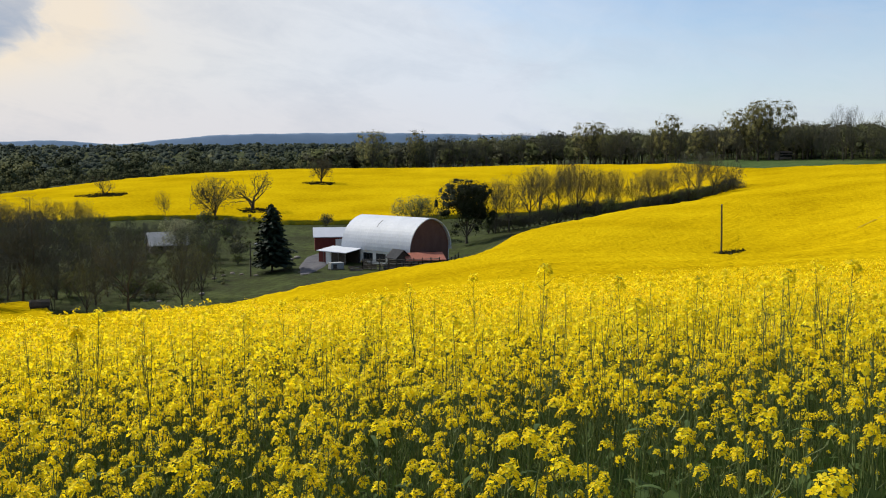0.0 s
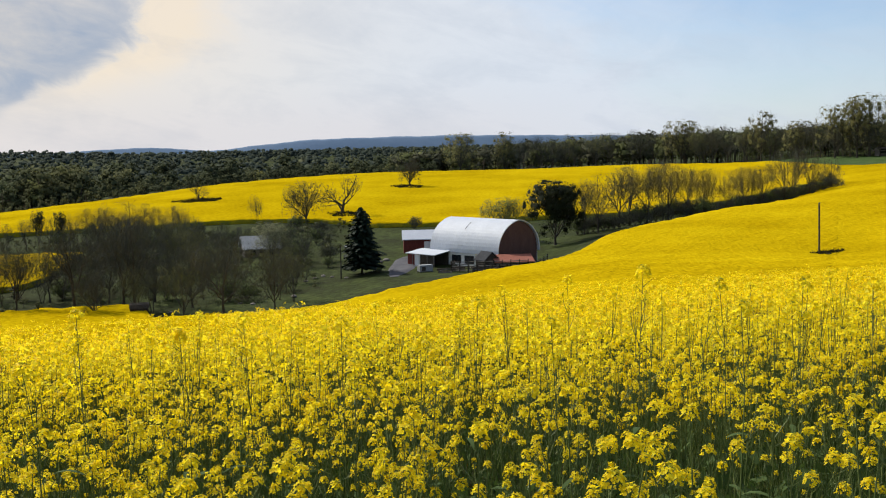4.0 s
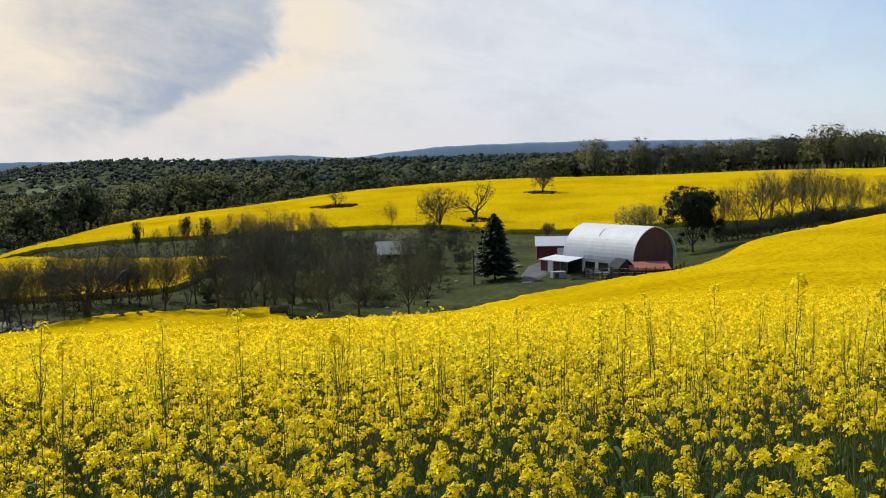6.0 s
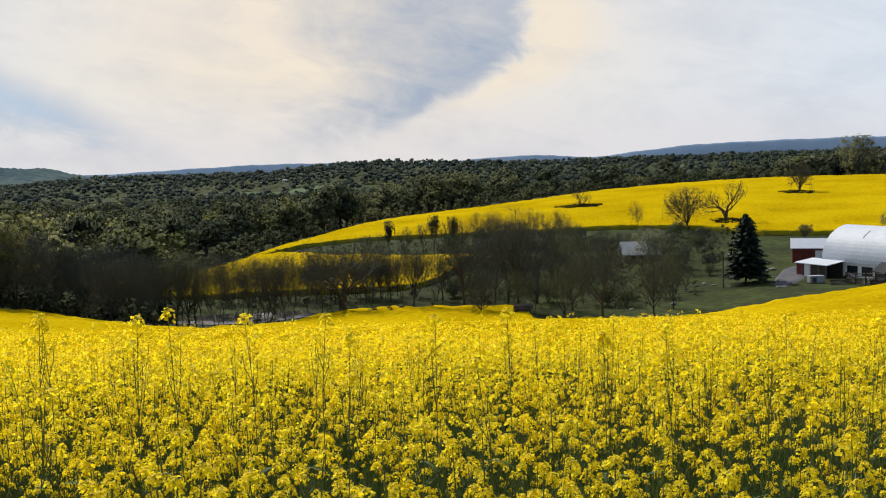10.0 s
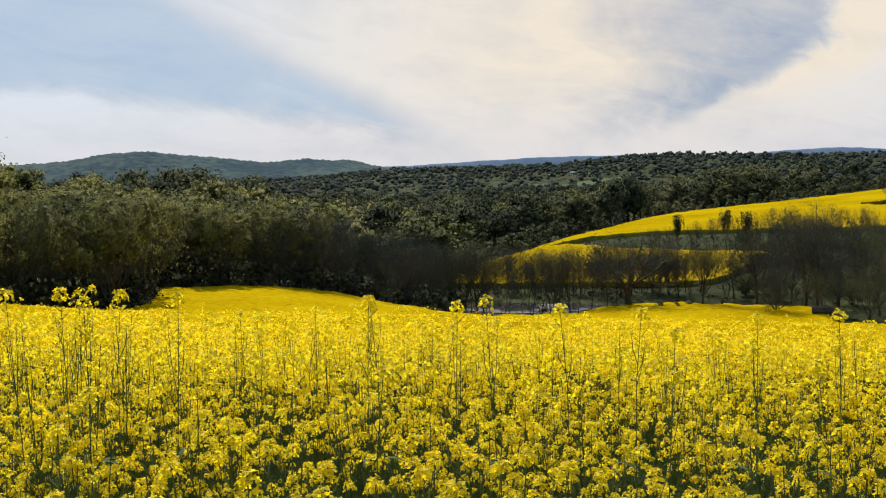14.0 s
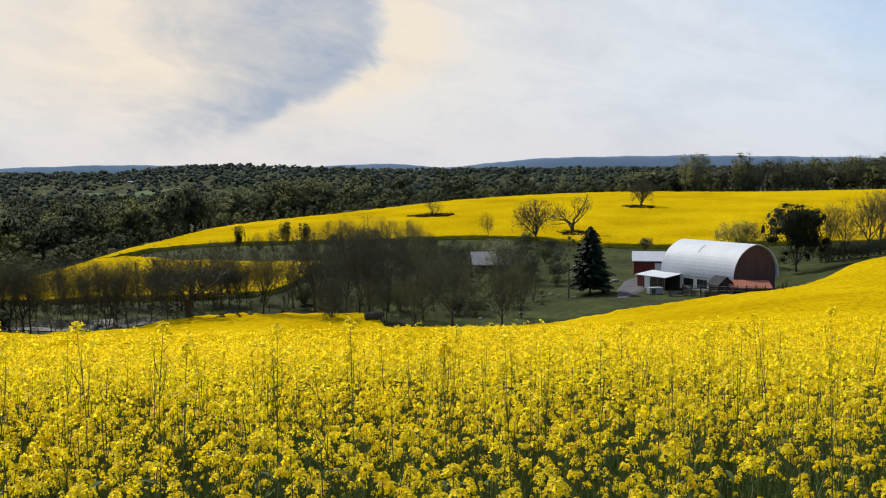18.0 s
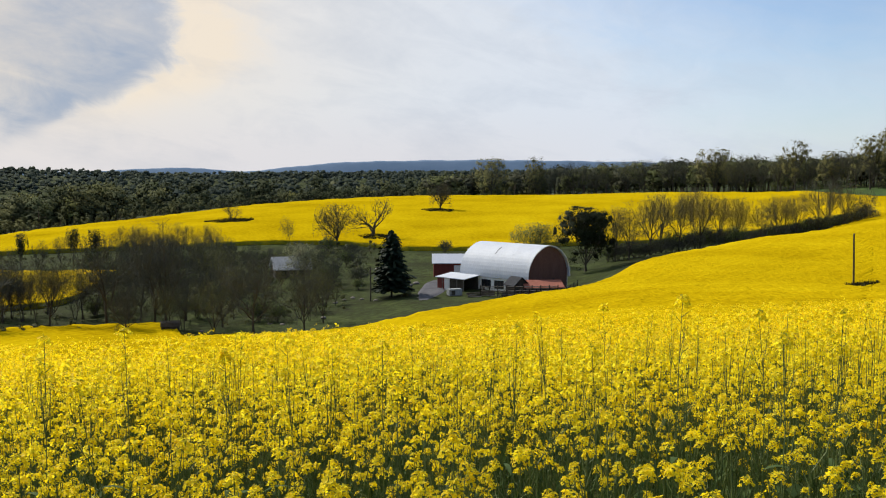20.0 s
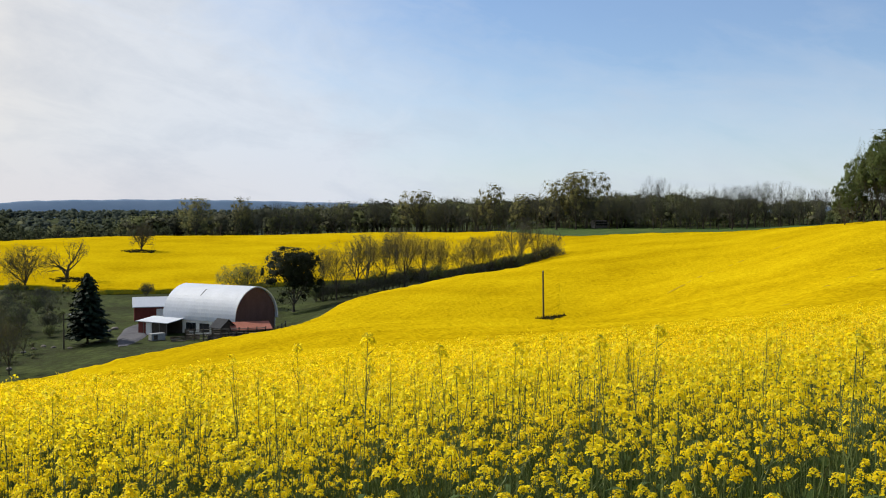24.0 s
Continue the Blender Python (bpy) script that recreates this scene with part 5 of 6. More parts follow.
rail_fence(-4.6, 182, -0.2, 181.0, 9, 5, 2.0, "dark weathered board fence round the cattle yard")
rail_fence(-4.6, 182, -4.4, 188, 3, 4, 1.5, "short board fence between yard and barn")
rail_fence(-3.1, 179.6, -1.4, 178.8, 4, 3, 1.4, "broken rail fence in front of the yard")
rail_fence(-0.2, 181, 0.9, 194, 5, 3, 1.4, "rail fence beside the gable")

# light pole, near pole
pole = thing("light_pole", *at(-10.9, 186), 0, "dark wooden light pole on the lawn", "pole")
g = Geo()
g.tube([(0, 0, -0.3), (0.02, 0, 3), (0, 0, 6.2)], [0.14, 0.12, 0.10], 8)
part("post", g, [M_DARKWOOD], pole, smooth=True)
g = Geo()
g.tube([(0, 0, 5.9), (0.5, 0, 6.2), (0.95, 0, 6.2)], [0.04, 0.04, 0.04], 5)
part("arm", g, [M_GREYWOOD], pole)
block("lamp_head", pole, M_WHITE, 0.85, -0.12, 6.0, 1.25, 0.12, 6.18, 0.03)

fx, fy, fz = at(15.55, 140)
field_pole = thing("field_pole", fx, fy, fz, 0, "bare brown wooden pole standing in the rape field", "pole")
g = Geo()
g.tube([(0, 0, -0.3), (-0.06, 0, 3.5), (-0.16, 0, 7.75)], [0.14, 0.125, 0.11], 9)
part("post", g, [M_DARKWOOD], field_pole, smooth=True)
g = Geo()
g.tube([(-0.155, 0, 7.72), (-0.16, 0, 7.84)], [0.125, 0.09], 9)
part("cap", g, [M_GREYWOOD], field_pole)


def weed_patch(az, r, half_w, half_d, h, seed, label, turn=0.0):
    """Tufts of dead grass and weeds left uncut round something in a field."""
    rng = np.random.default_rng(seed)
    n = int(260 * half_w * half_d / 6)
    n = min(1600, max(250, n))
    a = rng.uniform(0, 6.283, n)
    q = rng.uniform(0, 1, n) ** 0.5 * (1 + 0.22 * np.sin(2 * a + seed) + 0.15 * np.sin(5 * a))
    cx, cy, _ = at(az, r)
    ca, sa = math.cos(radians(turn - az)), math.sin(radians(turn - az))
    lx, ly = half_w * q * np.cos(a), half_d * q * np.sin(a)
    x, y = cx + lx * ca - ly * sa, cy + lx * sa + ly * ca
    z = land(x, y) + CROP - 0.25
    geo = Geo()
    d = unit(np.stack([rng.normal(0, 0.35, n), rng.normal(0, 0.35, n), np.ones(n)], 1))
    slivers(geo, np.stack([x, y, z], 1), d, h * rng.uniform(0.5, 1.1, n), 0.10, rng, 0)
    scatter_quads(geo, np.stack([x, y, z + h * 0.35 * rng.random(n)], 1), 0.22, rng, 0)
    ob = new("weed_patch", mesh_of("weed_patch", geo.arrays(), [M_SCRUB]))
    tagged(ob, label, "weeds", kind="stuff")


weed_patch(16.0, 143.5, 0.9, 6.0, 0.8, 1, "dark weeds round the foot of the pole", -20.0)
weed_patch(-18.7, 342, 6.5, 9, 1.0, 2, "dark weedy island in the yellow field")
weed_patch(-7.0, 367, 5.2, 6, 0.8, 3, "dark weeds under the lone tree")
weed_patch(-10.6, 291, 5.0, 5, 0.8, 4, "dark weeds under the spreading tree")

# white house among the trees
house = thing("farmhouse", *at(-15.4, 230)[:2], at(-15.4, 230)[2] - 0.6, 25, "small grey farmhouse with pale roof among trees", "house")
block("wall", house, M_GREYWOOD, -4, -3.2, -0.5, 4, 3.2, 2.3, 0.02)
part("gable", prism([(-3.2, 2.3), (3.2, 2.3), (0, 4.6)], 7.9, "x", -3.95), [M_GREYWOOD], house)
part("roof_slope", prism([(-3.7, 2.0), (0, 4.65), (0, 4.82), (-3.7, 2.17)], 8.8, "x", -4.4), [M_ROOF_OLD], house)
part("roof_slope", prism([(3.7, 2.0), (3.7, 2.17), (0, 4.82), (0, 4.65)], 8.8, "x", -4.4), [M_ROOF], house)
block("chimney", house, M_BRICK, 1.6, -0.35, 3.6, 2.3, 0.35, 5.5, 0.02)
for xx in (-2.6, 1.4):
    w = block("window", house, M_GLASS, xx, -3.24, 0.8, xx + 1.1, -3.18, 1.9, 0.0)
    block("frame", w, M_GREYWOOD, xx - 0.08, -3.27, 0.7, xx + 1.18, -3.2, 0.8, 0.0)
block("door", house, M_DARKWOOD, -0.6, -3.25, -0.3, 0.4, -3.18, 2.0, 0.0)

# dark field hut at the corner of the lower field
hut2 = thing("field_hut", *at(-22.05, 161)[:2], at(-22.05, 161)[2], 20, "small dark red-brown hut at the field corner", "hut")
block("wall", hut2, M_DARKWOOD, -1.35, -1.1, -0.4, 1.35, 1.1, 1.5, 0.05)
part("roof", prism([(-1.3, 1.45), (-0.9, 2.0), (0, 2.25), (0.9, 2.0), (1.3, 1.45)], 2.9, "x", -1.45), [M_DARKWOOD], hut2)


def strip_on_land(name, pts, widths, lift, mat, label, category):
    """A way laid over the ground along points."""
    p = np.array(pts, float)
    t = np.linspace(0, 1, len(p))
    u = np.linspace(0, 1, 40)
    x, y, w = (np.interp(u, t, q) for q in (p[:, 0], p[:, 1], np.array(widths, float)))
    for _ in range(4):
        x[1:-1], y[1:-1] = (x[:-2] + 2 * x[1:-1] + x[2:]) / 4, (y[:-2] + 2 * y[1:-1] + y[2:]) / 4
    d = np.stack([np.gradient(x), np.gradient(y)], 1)
    d /= np.linalg.norm(d, axis=1)[:, None]
    s = np.linspace(-1, 1, 9)
    wob = 1 + 0.04 * np.sin(u * 17)
    X = x[:, None] - d[:, 1:] * (w * wob)[:, None] * s
    Y = y[:, None] + d[:, :1] * (w * wob)[:, None] * s
    Z = land(X, Y) + lift - 0.25 * (np.abs(s) > 0.99)
    n, k = X.shape
    i = (np.arange(n - 1)[:, None] * k + np.arange(k - 1)).ravel()
    f = np.concatenate([np.stack([i, i + k, i + k + 1], 1), np.stack([i, i + k + 1, i + 1], 1)])
    ob = new(name, mesh_of(name, (np.stack([X, Y, Z], -1).reshape(-1, 3), f[:, ::-1], np.zeros(len(f))), [mat], True))
    return tagged(ob, label, category, kind="structure")


strip_on_land("road", [at(-7.9, 178)[:2], at(-7.7, 184)[:2], at(-7.5, 190)[:2], at(-7.3, 197)[:2], at(-7.0, 206)[:2], at(-6.0, 214)[:2]], [0.8, 1.7, 2.3, 2.6, 2.8, 2.8], 0.22, M_GRAVEL, "grey gravel farm drive", "drive")
strip_on_land("water", [at(-43.2, 172)[:2], at(-40, 172)[:2], at(-37, 172)[:2], at(-34, 174)[:2]], [4, 8, 8, 4], 0.3, M_WATER, "pond reflecting the pale sky between the trees", "pond")


def ground_seen(az, el):
    """Distance at which the crop's top lies at that angle below the eye."""
    r = np.linspace(40, 330, 600)
    e = np.degrees(np.arctan((land_polar(az + 0 * r, r) + CROP - EYE) / r))
    return at(az, float(r[np.argmin(np.abs(e - el))]))[:2]


for line in (((22.3, -4.5), (24.5, -3.3), (27.0, -2.3), (28.8, -1.6)), ((26.9, -5.8), (29.0, -4.6), (31.2, -3.6), (33.4, -2.8))):
    strip_on_land("trim", [ground_seen(a, e) for a, e in line], [0.45] * len(line), CROP - 0.03, M_TRACK, "faint wheel track through the rape", "track")


def junk(az, r, seed, label):
    """Heaps of timber and scrap in the yard."""
    rng = random.Random(seed)
    ob = thing("timber_pile", *at(az, r), rng.uniform(0, 90), label, "timber pile", "yard clutter")
    for i in range(7):
        g = Geo()
        a = rng.uniform(-0.4, 0.4)
        y, z = rng.uniform(-0.6, 0.6), 0.1 + 0.12 * i
        g.tube([(-1.3 * math.cos(a), y - math.sin(a), z), (1.3 * math.cos(a), y + math.sin(a), z + rng.uniform(-0.05, 0.2))], [0.1, 0.09], 5)
        part("log", g, [M_GREYWOOD if i % 2 else M_DARKWOOD], ob)


for az, r, s in ((-4.2, 184, 1), (-3.5, 185, 2), (-5.0, 181, 3), (-3.0, 181.5, 4), (-1.9, 180.5, 5), (-9.0, 200, 6)):
    junk(az, r, s, "heap of weathered timber in the farm yard")

def stone(az, r, size, seed):
    """A pale, lumpy field stone."""
    rng = np.random.default_rng(seed)
    v, f = ball(True)
    g = Geo()
    g.add(v * size * rng.uniform(0.8, 1.15, (len(v), 1)) * np.array([1.2, 0.9, 0.55]), f, 0)
    x, y, z = at(az, r)
    part("rock", g, [M_GREYWOOD], thing("field_stone", x, y, z + 0.15 * size, 50 * seed, "grey rough field stone lying on the lawn", "stone", "lawn stones"))


for i, (az, r, size) in enumerate(((-11.4, 190, 0.5), (-11.9, 193, 0.6), (-12.4, 192, 0.45), (-10.6, 186, 0.4), (-12.9, 189, 0.5), (-8.2, 183, 0.25), (-8.3, 206, 0.7), (-8.6, 204, 0.45), (-13.6, 171, 0.5), (-15.9, 166, 0.45), (-16.6, 168, 0.4), (-20.4, 163, 0.4))):
    stone(az, r, size, i + 1)
tree("shrub1", -8.75, 186, 1.5, "small round dark shrub by the drive")
tree("shrub1", -11.6, 205, 2.4, "low green bush behind the spruce")

# small farm buildings far across the valley
for az, r, w, d, h, rz, wallm in ((-49.7, 960, 16, 10, 6, 20, M_WHITE), (-48.2, 980, 26, 9, 5, 5, M_WHITE), (-47.3, 985, 18, 9, 5, 12, M_GREYWOOD), (-36.4, 1500, 24, 12, 7, 10, M_GREYWOOD), (-35.2, 1520, 18, 12, 7, 30, M_WHITE), (-33.5, 1540, 16, 12, 7, 0, M_GREYWOOD),
                                  (-37.6, 1100, 18, 9, 5, 15, M_WHITE), (-16.2, 1400, 16, 12, 8, 15, M_WHITE), (-19.9, 1480, 12, 10, 7, 30, M_WHITE), (18.6, 399, 5, 4, 2.2, 10, M_GREYWOOD)):
    x, y, z = at(az, r)
    if r > 500:
        w, d, h = 0.45 * w, 0.45 * d, 0.42 * h
    b = thing("far_farm_building", x, y, z, rz, "distant pale farm building with metal roof", "building", "far buildings")
    block("wall", b, wallm, -w / 2, -d / 2, -2, w / 2, d / 2, h, 0.0)
    part("roof", prism([(-d / 2 - 0.5, h - 0.2), (0, h + d * 0.28), (d / 2 + 0.5, h - 0.2)], w + 1, "x", -w / 2 - 0.5), [M_ROOF_OLD if r > 500 else M_GREYWOOD], b)
    for i in range(3):
        block("window", b, M_GLASS, -w / 2 + (i + 0.5) * w / 3 - 0.8, -d / 2 - 0.06, 1.2, -w / 2 + (i + 0.5) * w / 3 + 0.8, -d / 2, 2.8, 0.0)


# ---- rape plants ----
def flower_head(rng, florets=16, detail=2, pods=8):
    """A raceme: open florets round a crown of buds, pods below. The top of its stalk is the origin."""
    g = Geo()
    n = florets
    a = np.arange(n) * 2.4 + rng.uniform(0, 0.5, n)
    q = (np.arange(n) + 0.5) / n
    rad = 0.005 + 0.0245 * np.sqrt(q)
    p = np.stack([rad * np.cos(a), rad * np.sin(a), 0.016 - 0.040 * q ** 1.6 + rng.normal(0, 0.003, n)], 1)
    nrm = unit(np.stack([np.cos(a) * (0.15 + q), np.sin(a) * (0.15 + q), 1.05 - 0.6 * q], 1) + rng.normal(0, 0.25, (n, 3)))
    u = unit(np.cross(nrm, rng.normal(size=(n, 3))))
    w = np.cross(nrm, u)
    if detail == 2:
        # four round-ended petals to a floret, cupped a little
        for s, t in ((u, w), (w, u)):
            for sign in (1, -1):
                ln = rng.uniform(0.0080, 0.0108, (n, 1))
                up = nrm * ln * rng.uniform(-0.05, 0.4, (n, 1))
                mid = p + s * sign * ln * 0.62 + up * 0.35
                tip = p + s * sign * ln + up
                v = np.stack([p, mid - t * ln * 0.47, mid + t * ln * 0.47, tip - t * ln * 0.26, tip + t * ln * 0.26], 1).reshape(-1, 3)
                k = 5 * np.arange(n)[:, None]
                g.add(v, np.concatenate([k + np.array([0, 1, 2]), k + np.array([1, 3, 4]), k + np.array([1, 4, 2])]), 0)
    else:
        scatter_tris(g, p, 0.0122, rng, 0, nrm)
    if detail == 2:
        b = rng.normal(0, 0.005, (9, 3)) + np.array([0, 0, 0.014])
        scatter_quads(g, b, 0.0035, rng, 1)
        scatter_quads(g, b, 0.0035, rng, 1)
    if pods:
        a = np.arange(pods) * 2.4
        z = -0.06 - 0.16 * np.arange(pods) / pods
        d = unit(np.stack([np.cos(a), np.sin(a), np.full(pods, 0.8)], 1))
        slivers(g, np.stack([0 * z, 0 * z, z], 1), d, np.full(pods, 0.055), 0.0018, rng, 2)
    return g


def leaf_blade(g, p, d, length, width, rng, m=0):
    side = unit(np.cross(d, [0, 0, 1.0]))
    pts, n = [], 5
    for i in range(n):
        t = i / (n - 1)
        c = p + d * length * t + np.array([0, 0, 0.25 * length * t - 0.55 * length * t * t])
        w = width * math.sin(math.pi * (0.12 + 0.86 * t)) * 0.5
        pts += [c - side * w + np.array([0, 0, 0.15 * w]), c + side * w + np.array([0, 0, 0.15 * w])]
    f = []
    for i in range(n - 1):
        f += [(2 * i, 2 * i + 1, 2 * i + 3), (2 * i, 2 * i + 3, 2 * i + 2)]
    g.add(pts, f, m)


def rape_plant(seed, h, heads, tall=False):
    """Stem Geo, list of head places, list of leaf Geos."""
    rng = np.random.default_rng(seed)
    stem, leaves, tops = Geo(), [], []
    k = np.linspace(0, 1, 6)
    bend = rng.normal(0, 0.03, 2)
    pts = np.stack([bend[0] * k ** 2 * h, bend[1] * k ** 2 * h, k * h], 1) + np.concatenate([rng.normal(0, 0.006, (6, 2)), np.zeros((6, 1))], 1)
    stem.tube(pts, (0.0036 if tall else 0.0054) * (1 - 0.65 * k), 4)
    tops.append((pts[-1], 0.98 if not tall else 1.05))
    for i in range(heads - 1):
        q = (0.62 if tall else 0.36) + (0.25 if tall else 0.42) * rng.random()
        p0 = np.array([np.interp(q, k, pts[:, j]) for j in range(3)])
        a = i * 2.4 + rng.uniform(0, 1)
        out = rng.uniform(0.02, 0.06) if tall else rng.uniform(0.05, 0.16)
        z1 = h * rng.uniform(0.60, 1.0) if not tall else h * rng.uniform(0.78, 0.95)
        p2 = p0 + np.array([math.cos(a) * out, math.sin(a) * out, max(0.12, z1 - p0[2])])
        p1 = (p0 + p2) / 2 + np.array([math.cos(a), math.sin(a), 0]) * out * 0.25
        stem.tube([p0, p1, p2], np.array([0.0030, 0.0024, 0.0016]) * (0.65 if tall else 0.95), 3)
        tops.append((p2, rng.uniform(0.3, 0.55) if rng.random() < 0.55 else rng.uniform(0.62, 0.92)))
    for i in range(4):
        a, q = rng.uniform(0, 6.28), 0.15 + 0.14 * i
        g = Geo()
        p0 = np.array([np.interp(q, k, pts[:, j]) for j in range(3)])
        leaf_blade(g, p0, np.array([math.cos(a), math.sin(a), 0.35]), rng.uniform(0.08, 0.15), rng.uniform(0.018, 0.032), rng)
        leaves.append(g)
    return stem, tops, leaves


HEADS = {d: [flower_head(np.random.default_rng(200 + i), 20 + 3 * (i % 3), d, 6 if d == 2 else 2).arrays() for i in range(5)] for d in (2, 1)}
HEAD_MATS = [M_PETAL, M_BUD, M_STEM]
PLANTS = []
for i in range(9):
    tall = i >= 7
    PLANTS.append(rape_plant(300 + i, 1.42 if tall else 0.93 + 0.05 * (i % 5), 9 if not tall else 4, tall))


def joined_plant(i, detail):
    """A whole plant in one set of arrays: petals, buds, stems, leaves as slots 0 to 3."""
    stem, tops, leaves = PLANTS[i]
    g = Geo()
    v, f, _ = stem.arrays()
    g.add(v, f, 2)
    for j, (p, size) in enumerate(tops):
        v, f, m = HEADS[detail][(i + j) % 5]
        g.add(v * size + p, f, m)
    for q in leaves[:4 if detail == 2 else 2]:
        v, f, _ = q.arrays()
        g.add(v, f, 3)
    return g.arrays()


def light_plant(seed, n_heads, quads, size, h, stems=1, low=0.74):
    """A plant further off: heads of a few petals each, and its stalks."""
    rng = np.random.default_rng(seed)
    g = Geo()
    for i in range(n_heads):
        c = np.array([rng.normal(0, 0.09), rng.normal(0, 0.09), h * rng.uniform(low, 1.05)])
        o = rng.normal(0, 1, (quads, 3)) * np.array([0.020, 0.020, 0.013])
        scatter_tris(g, c + o, size, rng, 0, o + np.array([0, 0, 0.02]))
        if i < stems:
            slivers(g, c[None] * np.array([0.5, 0.5, 0.3]), c[None] * np.array([0.5, 0.5, 0.69]), np.ones(1), 0.0048, rng, 2)
    return g.arrays()


def sow(rng, r0, r1, density, az0=-74.0, az1=42.0):
    n = int(density * 0.5 * radians(az1 - az0) * (r1 * r1 - r0 * r0))
    az = rng.uniform(az0, az1, n)
    r = np.sqrt(rng.uniform(r0 * r0, r1 * r1, n))
    x, y = r * np.sin(np.radians(az)), r * np.cos(np.radians(az))
    return x, y


RAPE = np.random.default_rng(77)


def thinned(x, y, rng):
    """Gaps and thin places, as in a drilled crop; thin at the headland on one side."""
    az, r = np.degrees(np.arctan2(x, y)), np.hypot(x, y)
    k = (0.72 + 0.33 * smooth_noise(x, y, 0.8, 3.0)) * (0.72 + 0.42 * np.clip((r - 3.0) / 3.0, 0, 1))
    k = k * (1 - np.clip((az + 14) / 18, 0, 1) * np.clip((7.0 - r) / 4.5, 0, 0.8))
    return rng.random(len(x)) < k


def height_factor(x, y):
    return 1.0 + 0.07 * smooth_noise(x, y, 1.1, 5.0)


# nearest plants, each a thing with its parts
first_plants = []
for i, (stem, tops, leaves) in enumerate(PLANTS):
    ob = thing("rape_plant", 0, 0, -30, 0, "flowering oilseed rape plant with yellow heads on green stems", "plant", "nearest rape plants")
    part("stem", stem, [M_STEM], ob)
    for j, (p, size) in enumerate(tops):
        name = "flower_head_mesh_%d" % ((i + j) % 5)
        me = bpy.data.meshes.get(name) or mesh_of(name, HEADS[2][(i + j) % 5], HEAD_MATS)
        h = new("flower_head", me)
        h.parent = ob
        h.location = p
        h.scale = (size,) * 3
    for q in leaves:
        part("leaf", q, [M_LEAF], ob)
    first_plants.append(ob)

x, y = sow(RAPE, 1.3, 3.2, 36)
keep = thinned(x, y, RAPE)
x, y = x[keep], y[keep]
z = land(x, y)
hf = height_factor(x, y)
near_n = min(300, len(x))
used = [False] * len(PLANTS)
for i in range(near_n):
    k = int(RAPE.integers(0, 7)) if RAPE.random() > 0.03 else 7 + int(RAPE.integers(0, 2))
    m = pose(float(x[i]), float(y[i]), float(z[i]) - 0.02, float(RAPE.normal(0, 3)), float(RAPE.normal(0, 3)), float(RAPE.uniform(0, 360)))
    if not used[k]:
        first_plants[k].matrix_basis = m
        used[k] = True
        ob = first_plants[k]
    else:
        ob = copy_thing(first_plants[k], m)
    ob.scale = (1, 1, float(hf[i]))
for k, ob in enumerate(first_plants):
    if not used[k]:
        ob.matrix_basis = pose(*at(-40 + 9 * k, 2.9), 0, 0, 40 * k)

# the tall stalks that stand out above the crop: place and height of the top
TALL = [(0.43, 4.18, 0.99), (-0.28, 4.19, 0.85), (0.76, 4.13, 0.95), (-1.17, 4.03, 0.82), (-1.47, 3.94, 0.77), (-0.83, 4.12, 0.80), (1.59, 3.89, 1.04), (1.01, 4.08, 0.95), (1.41, 3.96, 1.00),
        (-1.81, 3.83, 0.87), (-2.76, 3.28, 0.90), (-2.98, 3.10, 0.94), (-2.54, 3.44, 0.88), (-3.13, 2.97, 0.92), (-3.35, 2.73, 0.95), (-2.11, 3.69, 0.85), (-1.44, 3.96, 0.78),
        (-4.16, 1.64, 1.05), (-4.10, 1.76, 1.05), (-4.06, 1.85, 1.01), (-4.00, 1.95, 1.02), (-3.90, 2.13, 0.99), (-3.37, 2.81, 0.93)]
for i, (px, py, pz) in enumerate(TALL):
    g0 = float(land(px, py))
    src = first_plants[7 + i % 2]
    ob = copy_thing(src, pose(px, py, g0 - 0.02, 0, 0, 55 * i))
    ob.scale = (1, 1, (pz - g0) / 1.42)
    tagged(ob, "tall rape stalk rising above the crop, small yellow head", "plant", "tall stalks")

rest = (x[near_n:], y[near_n:])
crop = Geo()


def sow_kind(arrays_list, x, y, tall_share, rng, n_tall):
    z, hf = land(x, y) - 0.02, height_factor(x, y)
    pick = rng.integers(0, len(arrays_list) - n_tall, len(x))
    pick = np.where(rng.random(len(x)) < tall_share, len(arrays_list) - n_tall + rng.integers(0, max(1, n_tall), len(x)), pick) if n_tall else pick
    for k, arr in enumerate(arrays_list):
        j = pick == k
        lean = (rng.normal(0, 0.06, j.sum()), rng.normal(0, 0.06, j.sum()))
        repeat(arr, turn_scale(x[j], y[j], z[j], rng.uniform(0, 6.28, j.sum()), rng.uniform(0.9, 1.1, j.sum()), lean, hf[j] * rng.uniform(0.92, 1.06, j.sum())), crop)


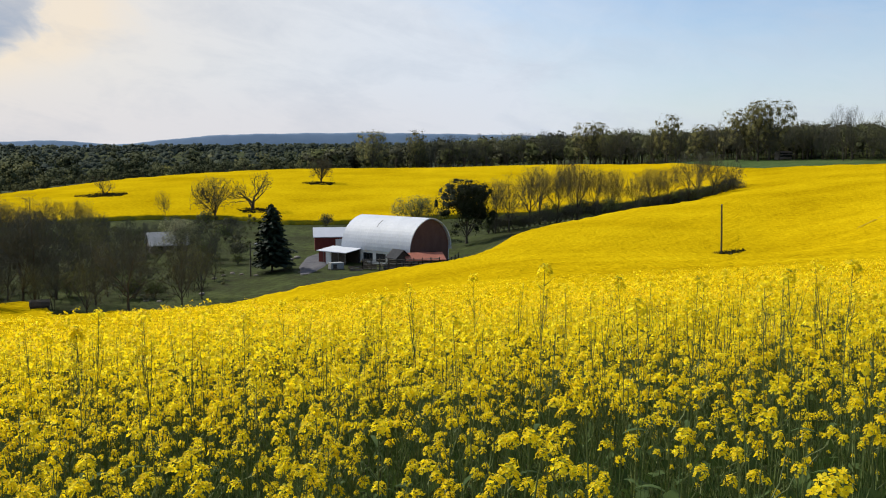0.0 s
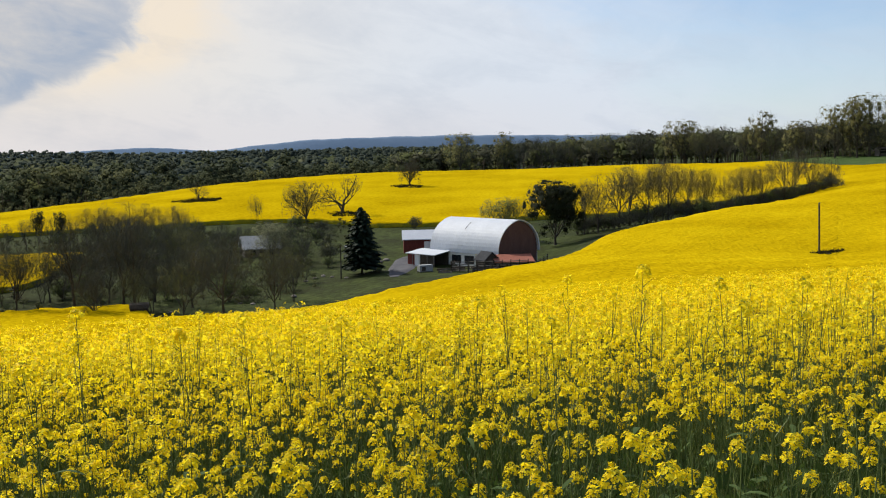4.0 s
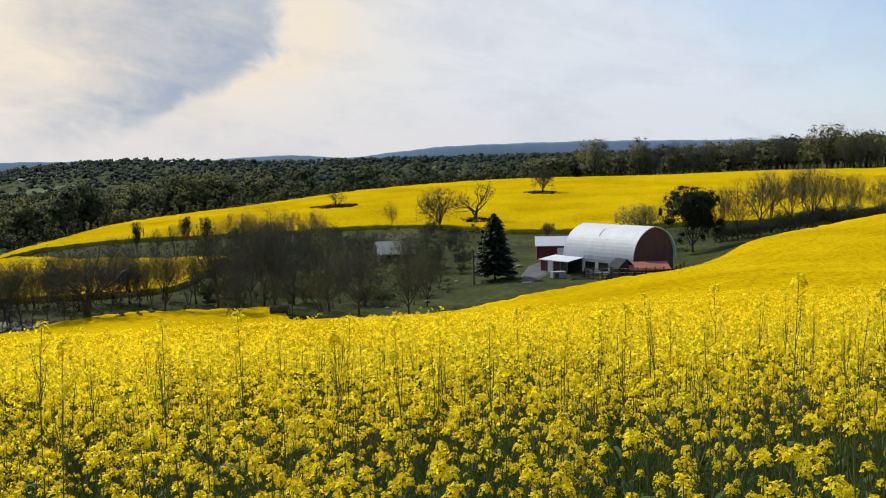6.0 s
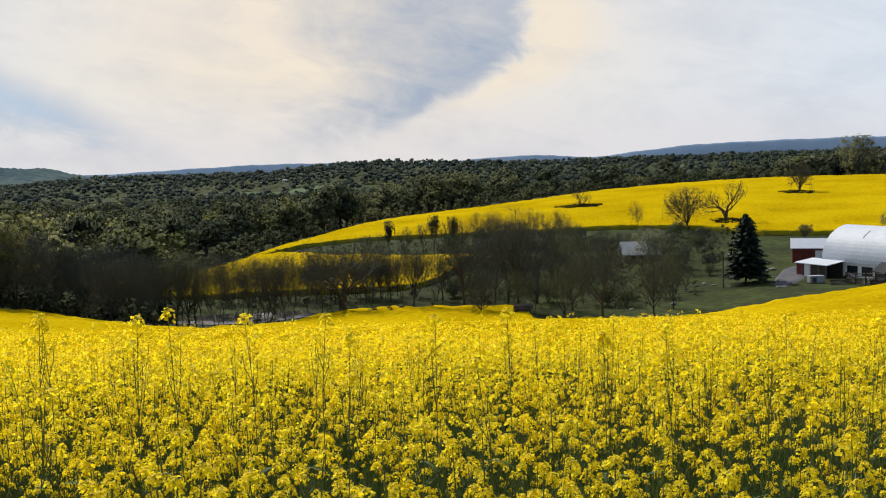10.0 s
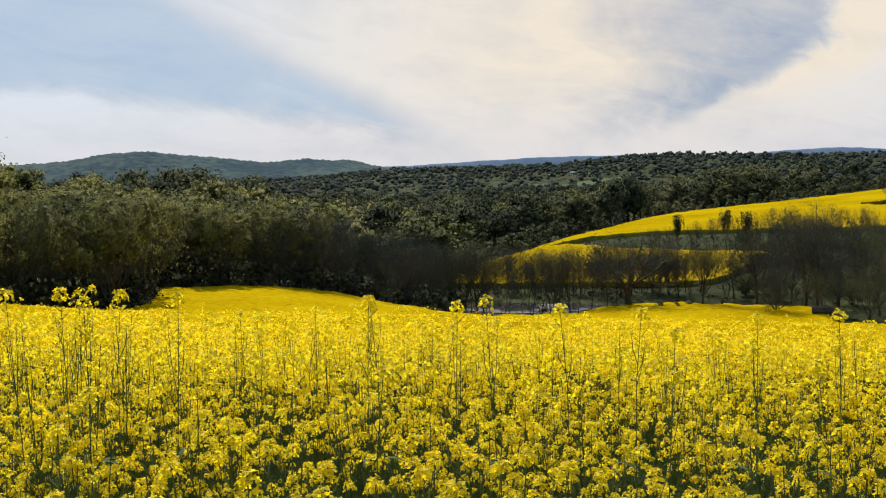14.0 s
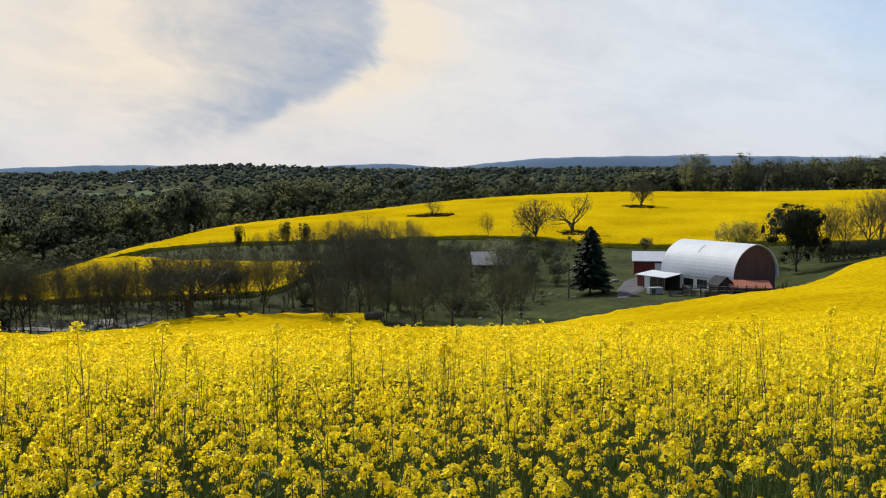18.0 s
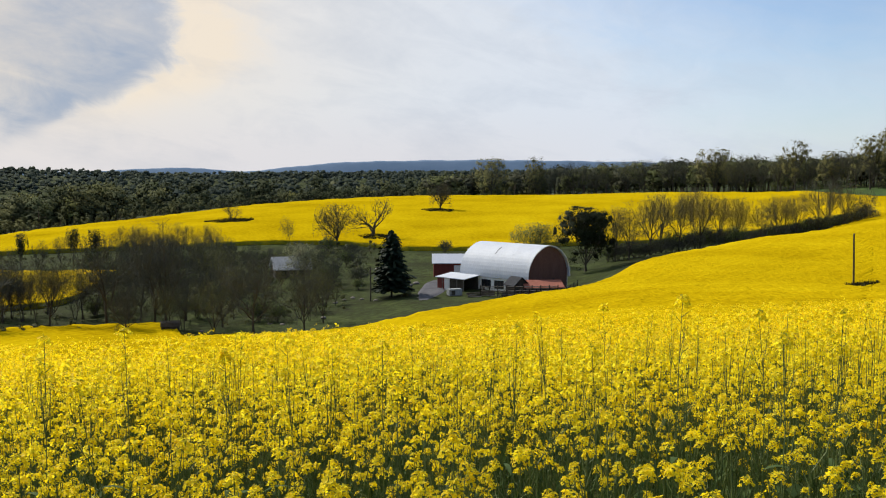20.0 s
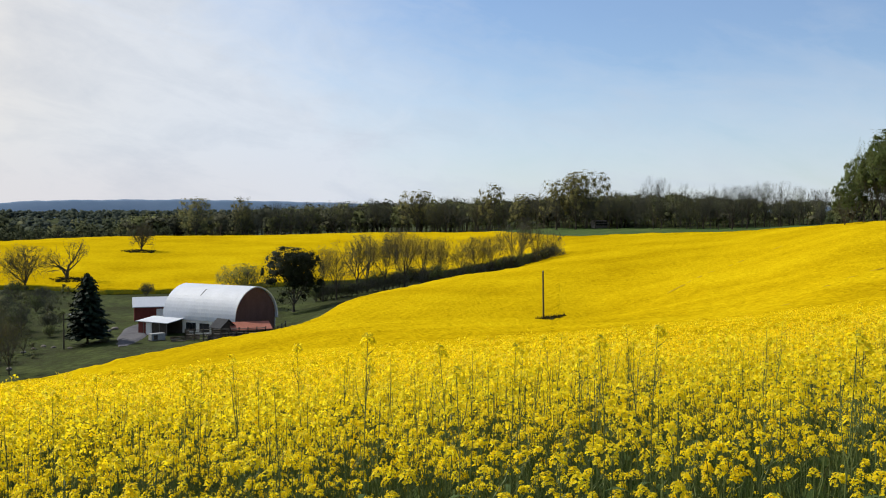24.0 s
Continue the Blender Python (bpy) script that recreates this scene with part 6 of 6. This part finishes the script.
full = [joined_plant(i, 2) for i in range(9)]
mid = [joined_plant(i, 1) for i in range(9)]
sow_kind(full, *rest, 0.05, RAPE, 2)
x, y = sow(RAPE, 3.2, 4.2, 38)
k = thinned(x, y, RAPE)
sow_kind(full, x[k], y[k], 0.06, RAPE, 2)
x, y = sow(RAPE, 4.2, 8.2, 34)
k = thinned(x, y, RAPE)
sow_kind(mid, x[k], y[k], 0.075, RAPE, 2)
new_ob = new("rape_crop", mesh_of("rape_crop", crop.arrays(), [*HEAD_MATS, M_LEAF]))
tagged(new_ob, "dense flowering oilseed rape, yellow heads over green stems", "crop", kind="stuff")
crop = Geo()
light = [light_plant(400 + i, 7, 4, 0.020, 1.06, 4) for i in range(6)] + [light_plant(410 + i, 2 + i, 6, 0.021, 1.30 + 0.05 * i, 2 + i, 0.88) for i in range(2)]
for r0, r1, dens in ((7.8, 16.0, 24), (16.0, 30.0, 13)):
    x, y = sow(RAPE, r0, r1, dens)
    sow_kind(light, x, y, 0.14, RAPE, 2)
far_light = [light_plant(420 + i, 6, 2, 0.034, 1.12, 0, 0.9) for i in range(4)]
x, y = sow(RAPE, 30.0, 75.0, 3.2)
sow_kind(far_light, x, y, 0, RAPE, 0)
new_ob = new("rape_crop", mesh_of("rape_crop", crop.arrays(), [*HEAD_MATS, M_LEAF]))
tagged(new_ob, "yellow flower heads of the rape crop further off", "crop", kind="stuff")

# green growth under the crop
under = Geo()
x, y = (np.concatenate(q) for q in zip(sow(RAPE, 1.2, 5.0, 260), sow(RAPE, 5.0, 11.0, 90)))
n = len(x)
z = land(x, y)
d = unit(np.stack([RAPE.normal(0, 0.25, n), RAPE.normal(0, 0.25, n), np.ones(n)], 1))
slivers(under, np.stack([x, y, z], 1), d, RAPE.uniform(0.4, 0.92, n), 0.005, RAPE, 0)
k = RAPE.random(n) < 0.35
scatter_quads(under, np.stack([x, y, z + RAPE.uniform(0.1, 0.6, n)], 1)[k], 0.035, RAPE, 0)
tagged(new("undergrowth", mesh_of("undergrowth", under.arrays(), [M_LEAF])), "dark green leaves and grass under the crop", "undergrowth", kind="stuff")
